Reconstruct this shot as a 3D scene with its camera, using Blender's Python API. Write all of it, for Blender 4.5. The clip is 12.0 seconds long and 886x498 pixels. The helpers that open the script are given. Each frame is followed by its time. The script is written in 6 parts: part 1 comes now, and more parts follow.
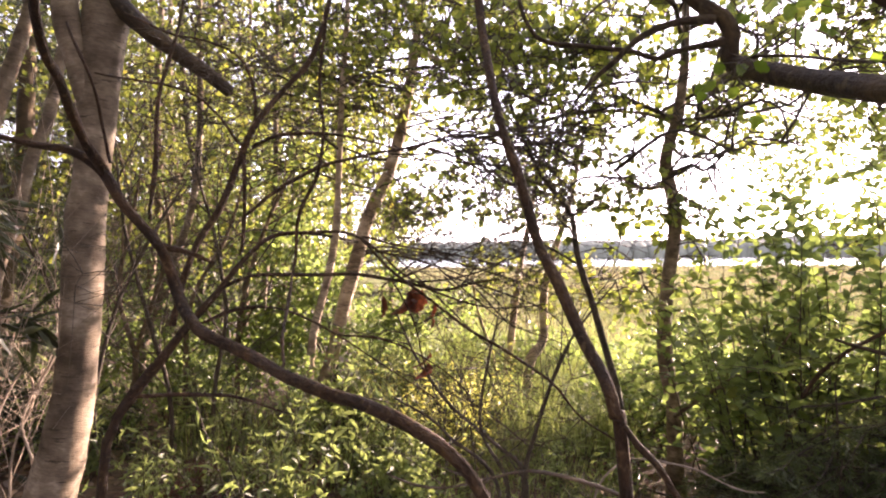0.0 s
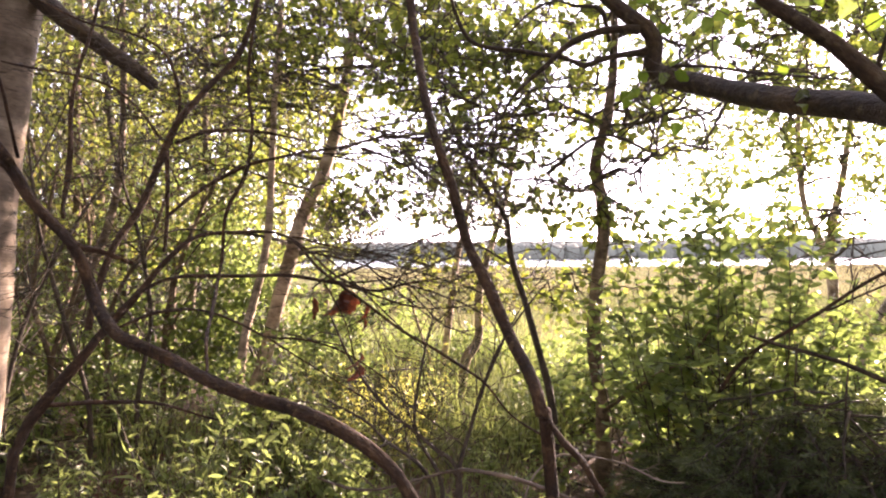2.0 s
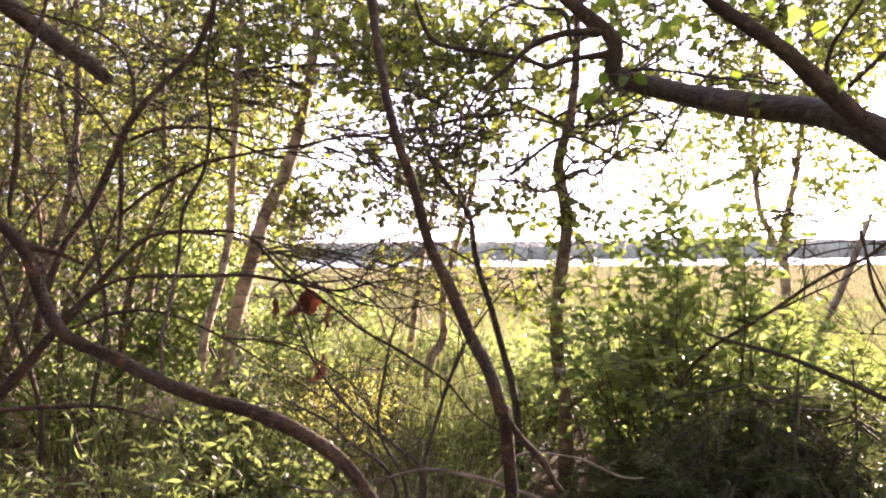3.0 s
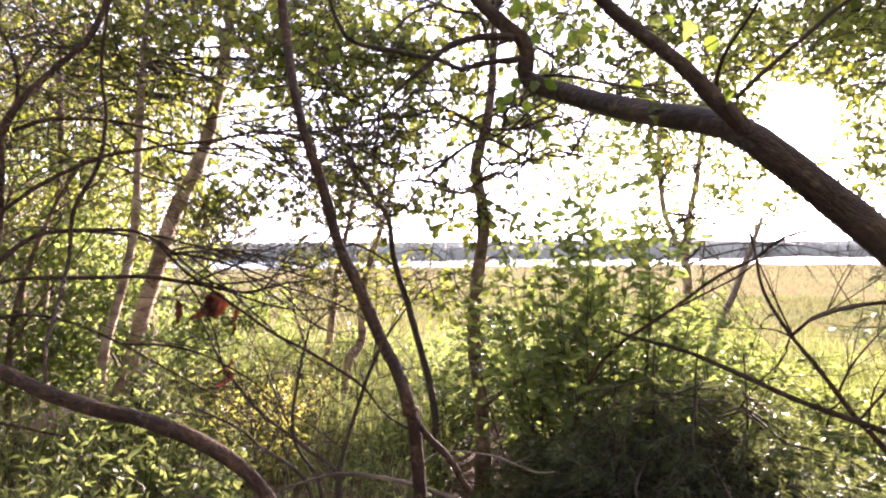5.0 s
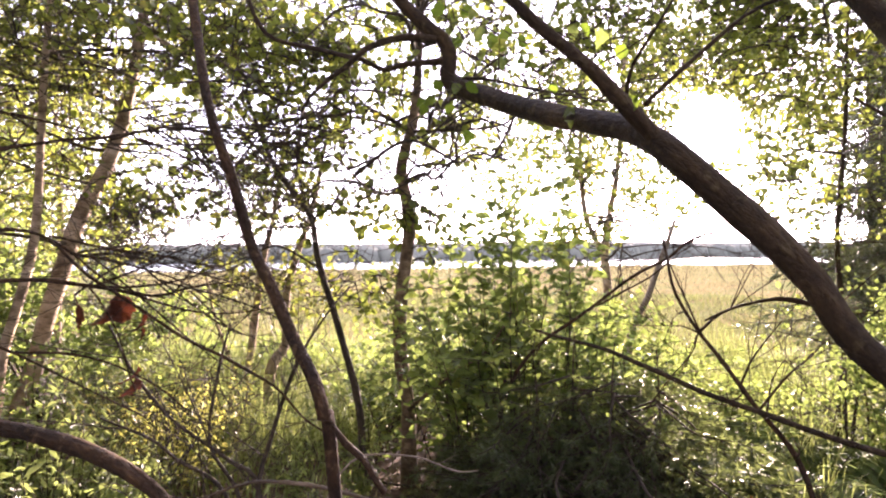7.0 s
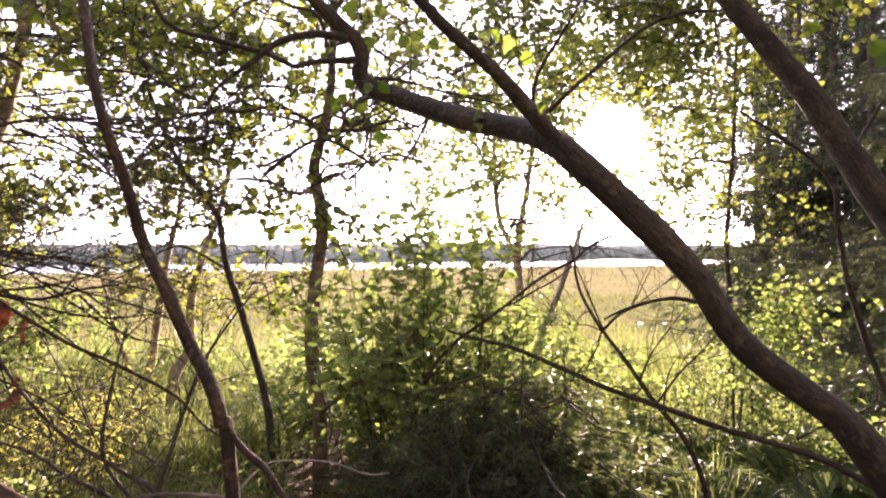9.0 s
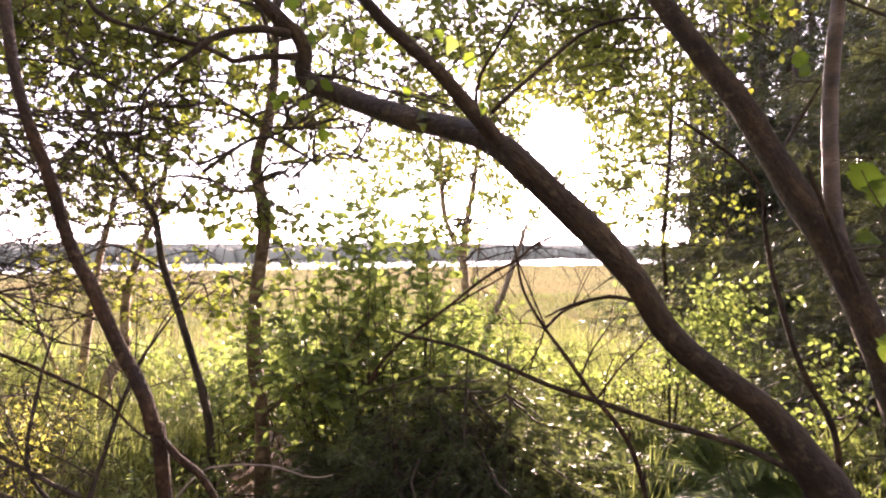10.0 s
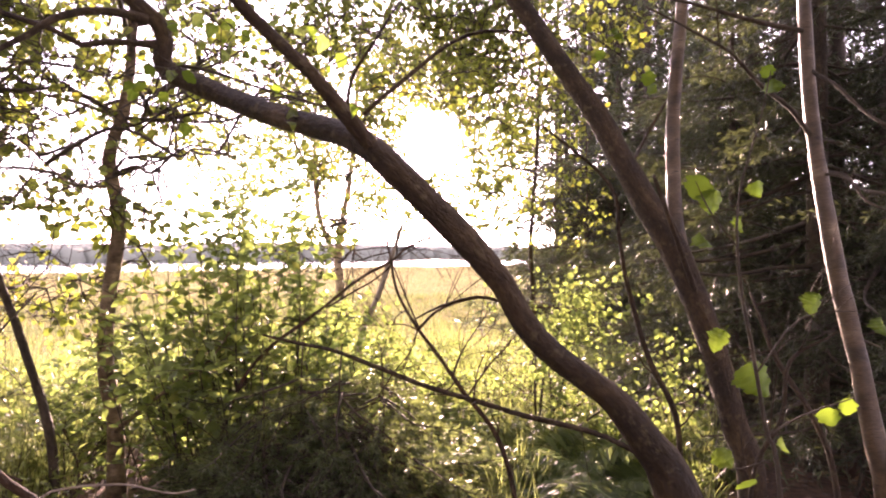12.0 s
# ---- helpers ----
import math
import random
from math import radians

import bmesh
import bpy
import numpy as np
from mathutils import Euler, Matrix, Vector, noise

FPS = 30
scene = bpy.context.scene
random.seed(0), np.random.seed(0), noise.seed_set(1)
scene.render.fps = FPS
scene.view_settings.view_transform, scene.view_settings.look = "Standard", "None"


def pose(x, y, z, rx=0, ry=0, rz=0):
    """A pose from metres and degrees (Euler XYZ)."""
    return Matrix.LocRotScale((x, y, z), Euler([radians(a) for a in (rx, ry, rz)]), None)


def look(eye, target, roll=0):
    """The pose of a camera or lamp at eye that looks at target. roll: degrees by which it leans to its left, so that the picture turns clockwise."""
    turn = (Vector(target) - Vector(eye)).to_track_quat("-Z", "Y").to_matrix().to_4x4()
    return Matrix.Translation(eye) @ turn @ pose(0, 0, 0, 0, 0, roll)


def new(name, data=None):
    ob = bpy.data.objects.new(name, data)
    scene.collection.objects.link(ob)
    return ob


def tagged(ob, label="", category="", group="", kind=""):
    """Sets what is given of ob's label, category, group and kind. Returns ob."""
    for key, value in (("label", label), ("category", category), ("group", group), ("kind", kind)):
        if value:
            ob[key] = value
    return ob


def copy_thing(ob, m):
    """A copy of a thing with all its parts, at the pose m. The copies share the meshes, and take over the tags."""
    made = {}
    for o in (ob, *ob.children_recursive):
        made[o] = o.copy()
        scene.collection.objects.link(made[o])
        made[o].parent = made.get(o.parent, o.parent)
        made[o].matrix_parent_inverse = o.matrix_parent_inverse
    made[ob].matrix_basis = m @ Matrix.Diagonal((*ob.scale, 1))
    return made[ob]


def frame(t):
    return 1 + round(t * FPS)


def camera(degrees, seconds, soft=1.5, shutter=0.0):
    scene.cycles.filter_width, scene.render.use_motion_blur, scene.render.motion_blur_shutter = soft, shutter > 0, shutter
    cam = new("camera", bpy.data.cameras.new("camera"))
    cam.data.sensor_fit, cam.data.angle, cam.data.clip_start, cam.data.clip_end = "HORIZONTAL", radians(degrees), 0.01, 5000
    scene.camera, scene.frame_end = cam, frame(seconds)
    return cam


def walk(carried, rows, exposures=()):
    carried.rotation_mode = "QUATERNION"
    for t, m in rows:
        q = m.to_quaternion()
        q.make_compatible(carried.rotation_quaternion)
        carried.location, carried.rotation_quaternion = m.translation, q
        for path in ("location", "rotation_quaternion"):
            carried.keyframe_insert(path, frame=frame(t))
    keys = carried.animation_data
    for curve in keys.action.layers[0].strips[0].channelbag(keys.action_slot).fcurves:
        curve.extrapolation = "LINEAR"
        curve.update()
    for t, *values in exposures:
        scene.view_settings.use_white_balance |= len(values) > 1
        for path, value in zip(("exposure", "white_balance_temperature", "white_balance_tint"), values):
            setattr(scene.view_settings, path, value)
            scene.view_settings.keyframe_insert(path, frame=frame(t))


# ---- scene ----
cam = camera(71.6, 12.0, soft=2.0)
ROWS = [
    (0.0, 0.000, 0.000, 1.550, -0.00, -0.15, 0.27),
    (0.5, 0.002, -0.000, 1.550, -1.53, -0.12, 0.23),
    (1.0, 0.005, -0.001, 1.550, -2.87, -0.08, 0.23),
    (1.5, 0.009, -0.001, 1.550, -4.26, -0.10, 0.19),
    (2.0, 0.013, -0.001, 1.550, -5.84, -0.11, 0.17),
    (2.5, 0.017, -0.001, 1.549, -7.33, -0.11, 0.16),
    (3.0, 0.022, -0.001, 1.549, -9.03, -0.12, 0.13),
    (5.0, 0.043, -0.001, 1.548, -16.37, -0.06, 0.04),
    (5.5, 0.048, -0.001, 1.547, -18.25, -0.01, 0.08),
    (6.0, 0.053, -0.002, 1.547, -19.96, 0.03, 0.11),
    (6.5, 0.059, -0.002, 1.547, -21.36, 0.05, 0.17),
    (7.0, 0.064, -0.003, 1.546, -23.02, 0.09, 0.12),
    (9.0, 0.081, -0.007, 1.546, -30.79, 0.20, -0.10),
    (9.5, 0.085, -0.009, 1.546, -33.19, 0.18, -0.13),
    (10.0, 0.088, -0.011, 1.546, -35.76, 0.18, -0.13),
    (10.5, 0.090, -0.013, 1.547, -38.45, 0.19, -0.16),
    (11.0, 0.091, -0.016, 1.547, -41.49, 0.24, -0.19),
    (11.5, 0.092, -0.019, 1.548, -44.34, 0.27, -0.21),
    (12.0, 0.093, -0.022, 1.549, -47.27, 0.30, -0.24),
]
walk(cam, [(t, pose(x, y, z, 90 + pitch, roll, yaw)) for t, x, y, z, yaw, pitch, roll in ROWS], exposures=[(0.0, 3.32, 6550, 35), (3.0, 3.42, 6350, 37), (5.5, 3.43, 6150, 38), (9.5, 3.27, 6550, 39), (12.0, 3.65, 6800, 50)])

# ---- daylight: a low evening sun over the lake ----
SUN_BEARING, SUN_HEIGHT = radians(46.5), radians(10.0)
SUN_WAY = Vector((math.sin(SUN_BEARING) * math.cos(SUN_HEIGHT), math.cos(SUN_BEARING) * math.cos(SUN_HEIGHT), math.sin(SUN_HEIGHT)))
world = bpy.data.worlds.new("evening_sky")
scene.world = world
world.use_nodes = True
wn = world.node_tree
sky = wn.nodes.new("ShaderNodeTexSky")
sky.sky_type, sky.sun_disc, sky.sun_elevation, sky.sun_rotation = "NISHITA", False, SUN_HEIGHT, SUN_BEARING
sky.air_density, sky.dust_density, sky.ozone_density = 0.8, 0.35, 0.5
wn.nodes["Background"].inputs["Strength"].default_value = 0.138
haze = wn.nodes.new("ShaderNodeHueSaturation")
haze.inputs["Saturation"].default_value = 0.3
wn.links.new(sky.outputs[0], haze.inputs["Color"])
wn.links.new(haze.outputs[0], wn.nodes["Background"].inputs["Color"])
sun = new("sun", bpy.data.lights.new("sun", "SUN"))
sun.data.energy, sun.data.angle, sun.data.color = 3.4, radians(0.6), (1.0, 0.84, 0.62)
sun.matrix_world = look(SUN_WAY * 60, (0, 0, 0))


# ---- materials ----
def material(name):
    m = bpy.data.materials.new(name)
    m.use_nodes = True
    return m, m.node_tree, m.node_tree.nodes["Principled BSDF"]


def ramp(nt, stops):
    r = nt.nodes.new("ShaderNodeValToRGB")
    e = r.color_ramp.elements
    while len(e) < len(stops):
        e.new(0.5)
    for el, (p, c) in zip(e, stops):
        el.position, el.color = p, (*c, 1)
    return r


def noise_node(nt, scale, detail=4, stretch=None, rough=0.6, on_bark=False):
    n = nt.nodes.new("ShaderNodeTexNoise")
    n.inputs["Scale"].default_value, n.inputs["Detail"].default_value, n.inputs["Roughness"].default_value = scale, detail, rough
    co = nt.nodes.new("ShaderNodeTexCoord")
    mp = nt.nodes.new("ShaderNodeMapping")
    mp.inputs["Scale"].default_value = stretch or (1, 1, 1)
    place_ = co.outputs["Object"]
    if on_bark:
        at = nt.nodes.new("ShaderNodeAttribute")
        at.attribute_name = "bark_place"
        place_ = at.outputs["Vector"]
    nt.links.new(place_, mp.inputs["Vector"])
    nt.links.new(mp.outputs[0], n.inputs["Vector"])
    return n


def bump(nt, bsdf, height, strength, distance):
    b = nt.nodes.new("ShaderNodeBump")
    b.inputs["Strength"].default_value, b.inputs["Distance"].default_value = strength, distance
    nt.links.new(height, b.inputs["Height"])
    nt.links.new(b.outputs[0], bsdf.inputs["Normal"])


def mix(nt, fac, a, b, mode="MIX"):
    x = nt.nodes.new("ShaderNodeMix")
    x.data_type, x.blend_type = "RGBA", mode
    for v, s in ((fac, x.inputs[0]), (a, x.inputs[6]), (b, x.inputs[7])):
        if hasattr(v, "links"):
            nt.links.new(v, s)
        else:
            s.default_value = v if isinstance(v, float) else (*v, 1)
    return x.outputs[2]


def bark(name, dark, light, patch, bands=0.0, lichen=None, rough=0.85, size=6, grit=60):
    """Bark with coarse patches and fine relief; bands: how strongly dark cross marks show."""
    m, nt, b = material(name)
    coarse = noise_node(nt, size, 5, (1, 1, 0.45) if not bands else (0.8, 0.8, 1.2), on_bark=True)
    fine = noise_node(nt, grit, 4, (1, 1, 0.5) if not bands else (0.6, 0.6, 2.0), on_bark=True)
    base = ramp(nt, [(0.36, dark), (0.56, patch), (0.74, light)])
    nt.links.new(coarse.outputs["Fac"], base.inputs[0])
    grain = ramp(nt, [(0.3, (0.42, 0.42, 0.42)), (0.7, (1.3, 1.3, 1.3))])
    nt.links.new(fine.outputs["Fac"], grain.inputs[0])
    col = mix(nt, 0.45 if bands else 0.8, base.outputs[0], grain.outputs[0], "MULTIPLY")
    if bands:
        marks = noise_node(nt, 4, 3, (2.2, 2.2, 16), on_bark=True)
        cut = ramp(nt, [(0.62, (0, 0, 0)), (0.70, (bands, bands, bands))])
        nt.links.new(marks.outputs["Fac"], cut.inputs[0])
        col = mix(nt, cut.outputs[0], col, tuple(c * 0.45 for c in dark))
    if lichen:
        spots = noise_node(nt, size * 2.3, 3, on_bark=True)
        cut = ramp(nt, [(0.58, (0, 0, 0)), (0.68, (0.7, 0.7, 0.7))])
        nt.links.new(spots.outputs["Fac"], cut.inputs[0])
        col = mix(nt, cut.outputs[0], col, lichen)
    nt.links.new(col, b.inputs["Base Color"])
    b.inputs["Roughness"].default_value = rough
    bump(nt, b, fine.outputs["Fac"], 0.35 if bands else 0.9, 0.012)
    return m


def leaf_stuff(name, front, through_colour, spread=0.35, gloss=0.45, share=0.5, odd=None):
    """Thin leaves: a waxy face that also lets light through, each leaf of a slightly different tone."""
    m, nt, b = material(name)
    g = nt.nodes.new("ShaderNodeNewGeometry")
    vary = ramp(nt, [(0.0, (1 - spread,) * 3), (1.0, (1 + spread,) * 3)])
    nt.links.new(g.outputs["Random Per Island"], vary.inputs[0])
    a = mix(nt, 1.0, front, vary.outputs[0], "MULTIPLY")
    c = mix(nt, 1.0, through_colour, vary.outputs[0], "MULTIPLY")
    if odd:
        pick = ramp(nt, [(0.92, (0, 0, 0)), (0.97, (1, 1, 1))])
        nt.links.new(g.outputs["Random Per Island"], pick.inputs[0])
        a, c = mix(nt, pick.outputs[0], a, tuple(v * 0.5 for v in odd)), mix(nt, pick.outputs[0], c, odd)
    vein = noise_node(nt, 45, 3)
    tone = ramp(nt, [(0.3, (0.8, 0.8, 0.8)), (0.7, (1.1, 1.1, 1.1))])
    nt.links.new(vein.outputs["Fac"], tone.inputs[0])
    a = mix(nt, 0.7, a, tone.outputs[0], "MULTIPLY")
    c = mix(nt, 0.7, c, tone.outputs[0], "MULTIPLY")
    nt.links.new(a, b.inputs["Base Color"])
    b.inputs["Roughness"].default_value = gloss
    t = nt.nodes.new("ShaderNodeBsdfTranslucent")
    nt.links.new(c, t.inputs["Color"])
    s = nt.nodes.new("ShaderNodeMixShader")
    s.inputs[0].default_value = share
    nt.links.new(b.outputs[0], s.inputs[1])
    nt.links.new(t.outputs[0], s.inputs[2])
    nt.links.new(s.outputs[0], nt.nodes["Material Output"].inputs["Surface"])
    return m


BIRCH = bark("birch_bark", (0.07, 0.048, 0.030), (0.46, 0.385, 0.295), (0.20, 0.15, 0.10), bands=0.95)
ALDER = bark("alder_bark", (0.022, 0.0135, 0.0065), (0.105, 0.067, 0.030), (0.052, 0.032, 0.014), lichen=(0.095, 0.070, 0.036), size=11, grit=80)
GREY = bark("young_birch_bark", (0.06, 0.039, 0.021), (0.32, 0.235, 0.14), (0.135, 0.092, 0.05), bands=0.8)
PALING = bark("pale_young_bark", (0.15, 0.10, 0.062), (0.68, 0.57, 0.42), (0.44, 0.335, 0.225), bands=0.7)
MOTTLED = bark("young_alder_bark", (0.075, 0.05, 0.028), (0.36, 0.265, 0.16), (0.19, 0.135, 0.078), bands=0.6, size=14)
SILVER = bark("silvery_birch_bark", (0.045, 0.028, 0.015), (0.27, 0.195, 0.12), (0.12, 0.079, 0.043), bands=0.9, rough=0.5)
DEAD = bark("dead_shrub_bark", (0.023, 0.011, 0.0045), (0.14, 0.072, 0.028), (0.06, 0.030, 0.012), lichen=(0.14, 0.085, 0.042), size=26, grit=150)
PALE = bark("barkless_wood", (0.22, 0.17, 0.13), (0.50, 0.42, 0.33), (0.36, 0.29, 0.22))
TWIG = bark("twig_bark", (0.038, 0.028, 0.018), (0.12, 0.088, 0.055), (0.066, 0.048, 0.03))
ALDER_LEAF = leaf_stuff("alder_leaf", (0.058, 0.08, 0.024), (0.28, 0.335, 0.05), share=0.52, odd=(0.35, 0.34, 0.045))
BIRCH_LEAF = leaf_stuff("birch_leaf", (0.062, 0.08, 0.026), (0.27, 0.305, 0.05), share=0.48, odd=(0.34, 0.31, 0.05))
SHRUB_LEAF = leaf_stuff("shrub_leaf", (0.09, 0.128, 0.045), (0.25, 0.33, 0.074), share=0.52, gloss=0.5, odd=(0.30, 0.35, 0.07))
BIG_LEAF = leaf_stuff("shoot_leaf", (0.05, 0.085, 0.018), (0.145, 0.225, 0.02), share=0.55, gloss=0.4, spread=0.3)
HERB_LEAF = leaf_stuff("herb_leaf", (0.09, 0.124, 0.046), (0.31, 0.38, 0.105), share=0.52, gloss=0.4)
FERN_LEAF = leaf_stuff("fern_frond", (0.085, 0.125, 0.05), (0.34, 0.43, 0.13), share=0.55, gloss=0.58)
# shading put into one needle's colour: dark for backlit spruces, light for the mound
NEEDLE = leaf_stuff("spruce_needle", (0.033, 0.042, 0.020), (0.085, 0.105, 0.034), share=0.33, gloss=0.4)
LIGHTENED_NEEDLE = leaf_stuff("lightened_spruce_needle", (0.058, 0.076, 0.034), (0.20, 0.25, 0.07), share=0.38, gloss=0.4)
GRASS = leaf_stuff("sedge", (0.088, 0.11, 0.042), (0.255, 0.30, 0.08), spread=0.5, gloss=0.55, share=0.5)
STRAW = leaf_stuff("dry_sedge", (0.17, 0.155, 0.08), (0.18, 0.16, 0.078), spread=0.4, gloss=0.8, share=0.38)
GOLD = leaf_stuff("yellow_herb", (0.22, 0.22, 0.05), (0.50, 0.50, 0.10), spread=0.5)
MEADOW = leaf_stuff("meadow_sedge", (0.12, 0.13, 0.048), (0.165, 0.175, 0.055), spread=0.4, gloss=0.8, share=0.4)
SEED_HEAD = leaf_stuff("seed_head", (0.28, 0.27, 0.17), (0.36, 0.36, 0.21), spread=0.4)
RUST = leaf_stuff("withered_leaf", (0.10, 0.042, 0.026), (0.15, 0.04, 0.018), share=0.35)
RED = leaf_stuff("red_leaf", (0.15, 0.034, 0.02), (0.15, 0.028, 0.014), share=0.4)
LITTER = leaf_stuff("fallen_leaf", (0.16, 0.10, 0.055), (0.12, 0.07, 0.03), spread=0.6, share=0.15)

SOIL, nt, b = material("forest_floor")
big, small = noise_node(nt, 0.5, 6), noise_node(nt, 18, 5)
tone = ramp(nt, [(0.35, (0.05, 0.028, 0.018)), (0.5, (0.12, 0.068, 0.042)), (0.62, (0.09, 0.075, 0.035))])
nt.links.new(big.outputs["Fac"], tone.inputs[0])
grit = ramp(nt, [(0.35, (0.5, 0.5, 0.5)), (0.65, (1.3, 1.3, 1.3))])
nt.links.new(small.outputs["Fac"], grit.inputs[0])
nt.links.new(mix(nt, 1.0, tone.outputs[0], grit.outputs[0], "MULTIPLY"), b.inputs["Base Color"])
b.inputs["Roughness"].default_value = 0.95
bump(nt, b, small.outputs["Fac"], 0.7, 0.03)

MARSH, nt, b = material("marsh_meadow")
big, small = noise_node(nt, 0.11, 6, (0.5, 1.0, 1)), noise_node(nt, 5, 6)
tone = ramp(nt, [(0.38, (0.175, 0.18, 0.078)), (0.5, (0.24, 0.19, 0.09)), (0.6, (0.205, 0.21, 0.09))])
nt.links.new(big.outputs["Fac"], tone.inputs[0])
grit = ramp(nt, [(0.3, (0.55, 0.55, 0.55)), (0.7, (1.3, 1.3, 1.3))])
nt.links.new(small.outputs["Fac"], grit.inputs[0])
nt.links.new(mix(nt, 1.0, tone.outputs[0], grit.outputs[0], "MULTIPLY"), b.inputs["Base Color"])
b.inputs["Roughness"].default_value, b.inputs["Specular IOR Level"].default_value = 1.0, 0.0
bump(nt, b, small.outputs["Fac"], 0.2, 0.05)

WATER, nt, b = material("lake_water")
b.inputs["Base Color"].default_value = (0.02, 0.03, 0.035, 1)
b.inputs["Roughness"].default_value, b.inputs["IOR"].default_value = 0.12, 1.33
ripple = noise_node(nt, 1.6, 5, (1, 1, 1))
bump(nt, b, ripple.outputs["Fac"], 0.35, 0.12)

WOODS, nt, b = material("far_woods")
n = noise_node(nt, 0.12, 6)
# greyer and paler than near trees: distance haze put into the base colour
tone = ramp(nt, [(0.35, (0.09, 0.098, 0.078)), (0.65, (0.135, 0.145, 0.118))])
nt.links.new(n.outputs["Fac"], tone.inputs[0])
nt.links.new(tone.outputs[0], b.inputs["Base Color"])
b.inputs["Roughness"].default_value = 0.95


# ---- mesh helpers ----
class Shape:
    """Gathers vertices and faces of one mesh."""

    def __init__(self):
        self.verts, self.loops, self.sizes, self.count, self.along = [], [], [], 0, []

    def add(self, verts, faces, size):
        """faces: an array of face corners, size corners each."""
        verts = np.asarray(verts, float).reshape(-1, 3)
        faces = np.asarray(faces, int).reshape(-1, size)
        self.verts.append(verts)
        self.along.append(verts)
        self.loops.append(faces.ravel() + self.count)
        self.sizes.append(np.full(len(faces), size))
        self.count += len(verts)

    def same(self, verts, face_sets, along=None):
        """One block of vertices with faces of several sizes; along: places on the unrolled bark, for its pattern."""
        verts = np.asarray(verts, float).reshape(-1, 3)
        self.verts.append(verts)
        self.along.append(verts if along is None else along)
        for faces in face_sets:
            faces = np.asarray(faces, int)
            self.loops.append(faces.ravel() + self.count)
            self.sizes.append(np.full(len(faces), faces.shape[1]))
        self.count += len(verts)

    def mesh(self, name, mat, smooth=True):
        me = bpy.data.meshes.new(name)
        v, l, s = np.concatenate(self.verts), np.concatenate(self.loops), np.concatenate(self.sizes)
        me.vertices.add(len(v))
        me.vertices.foreach_set("co", v.ravel())
        me.loops.add(len(l))
        me.loops.foreach_set("vertex_index", l.astype(np.int32))
        me.polygons.add(len(s))
        me.polygons.foreach_set("loop_start", np.concatenate(([0], np.cumsum(s)[:-1])).astype(np.int32))
        me.polygons.foreach_set("use_smooth", np.full(len(s), smooth))
        me.update(calc_edges=True)
        me.validate()
        me.attributes.new("bark_place", "FLOAT_VECTOR", "POINT").data.foreach_set("vector", np.concatenate(self.along).astype(np.float32).ravel())
        me.materials.append(mat)
        return me


def part(name, shape, mat, parent=None, label="", smooth=True):
    ob = new(name, shape.mesh(name, mat, smooth))
    ob.parent = parent
    return tagged(ob, label)


def thing(name, at, label, category, group=""):
    ob = new(name)
    ob.location = at
    return tagged(ob, label, category, group)


def spline(points, step):
    """A smooth run through the points (any number of columns), about step metres apart."""
    p = np.asarray(points, float)
    p = np.vstack([2 * p[0] - p[1], p, 2 * p[-1] - p[-2]])
    out = []
    for i in range(1, len(p) - 2):
        a, b_, c, d = p[i - 1:i + 3]
        n = max(2, int(np.linalg.norm(c[:3] - b_[:3]) / step) + 1)
        t = np.linspace(0, 1, n, endpoint=False)[:, None]
        out.append(0.5 * (2 * b_ + (c - a) * t + (2 * a - 5 * b_ + 4 * c - d) * t * t + (3 * b_ - a - 3 * c + d) * t ** 3))
    out.append(p[-2][None])
    return np.concatenate(out)


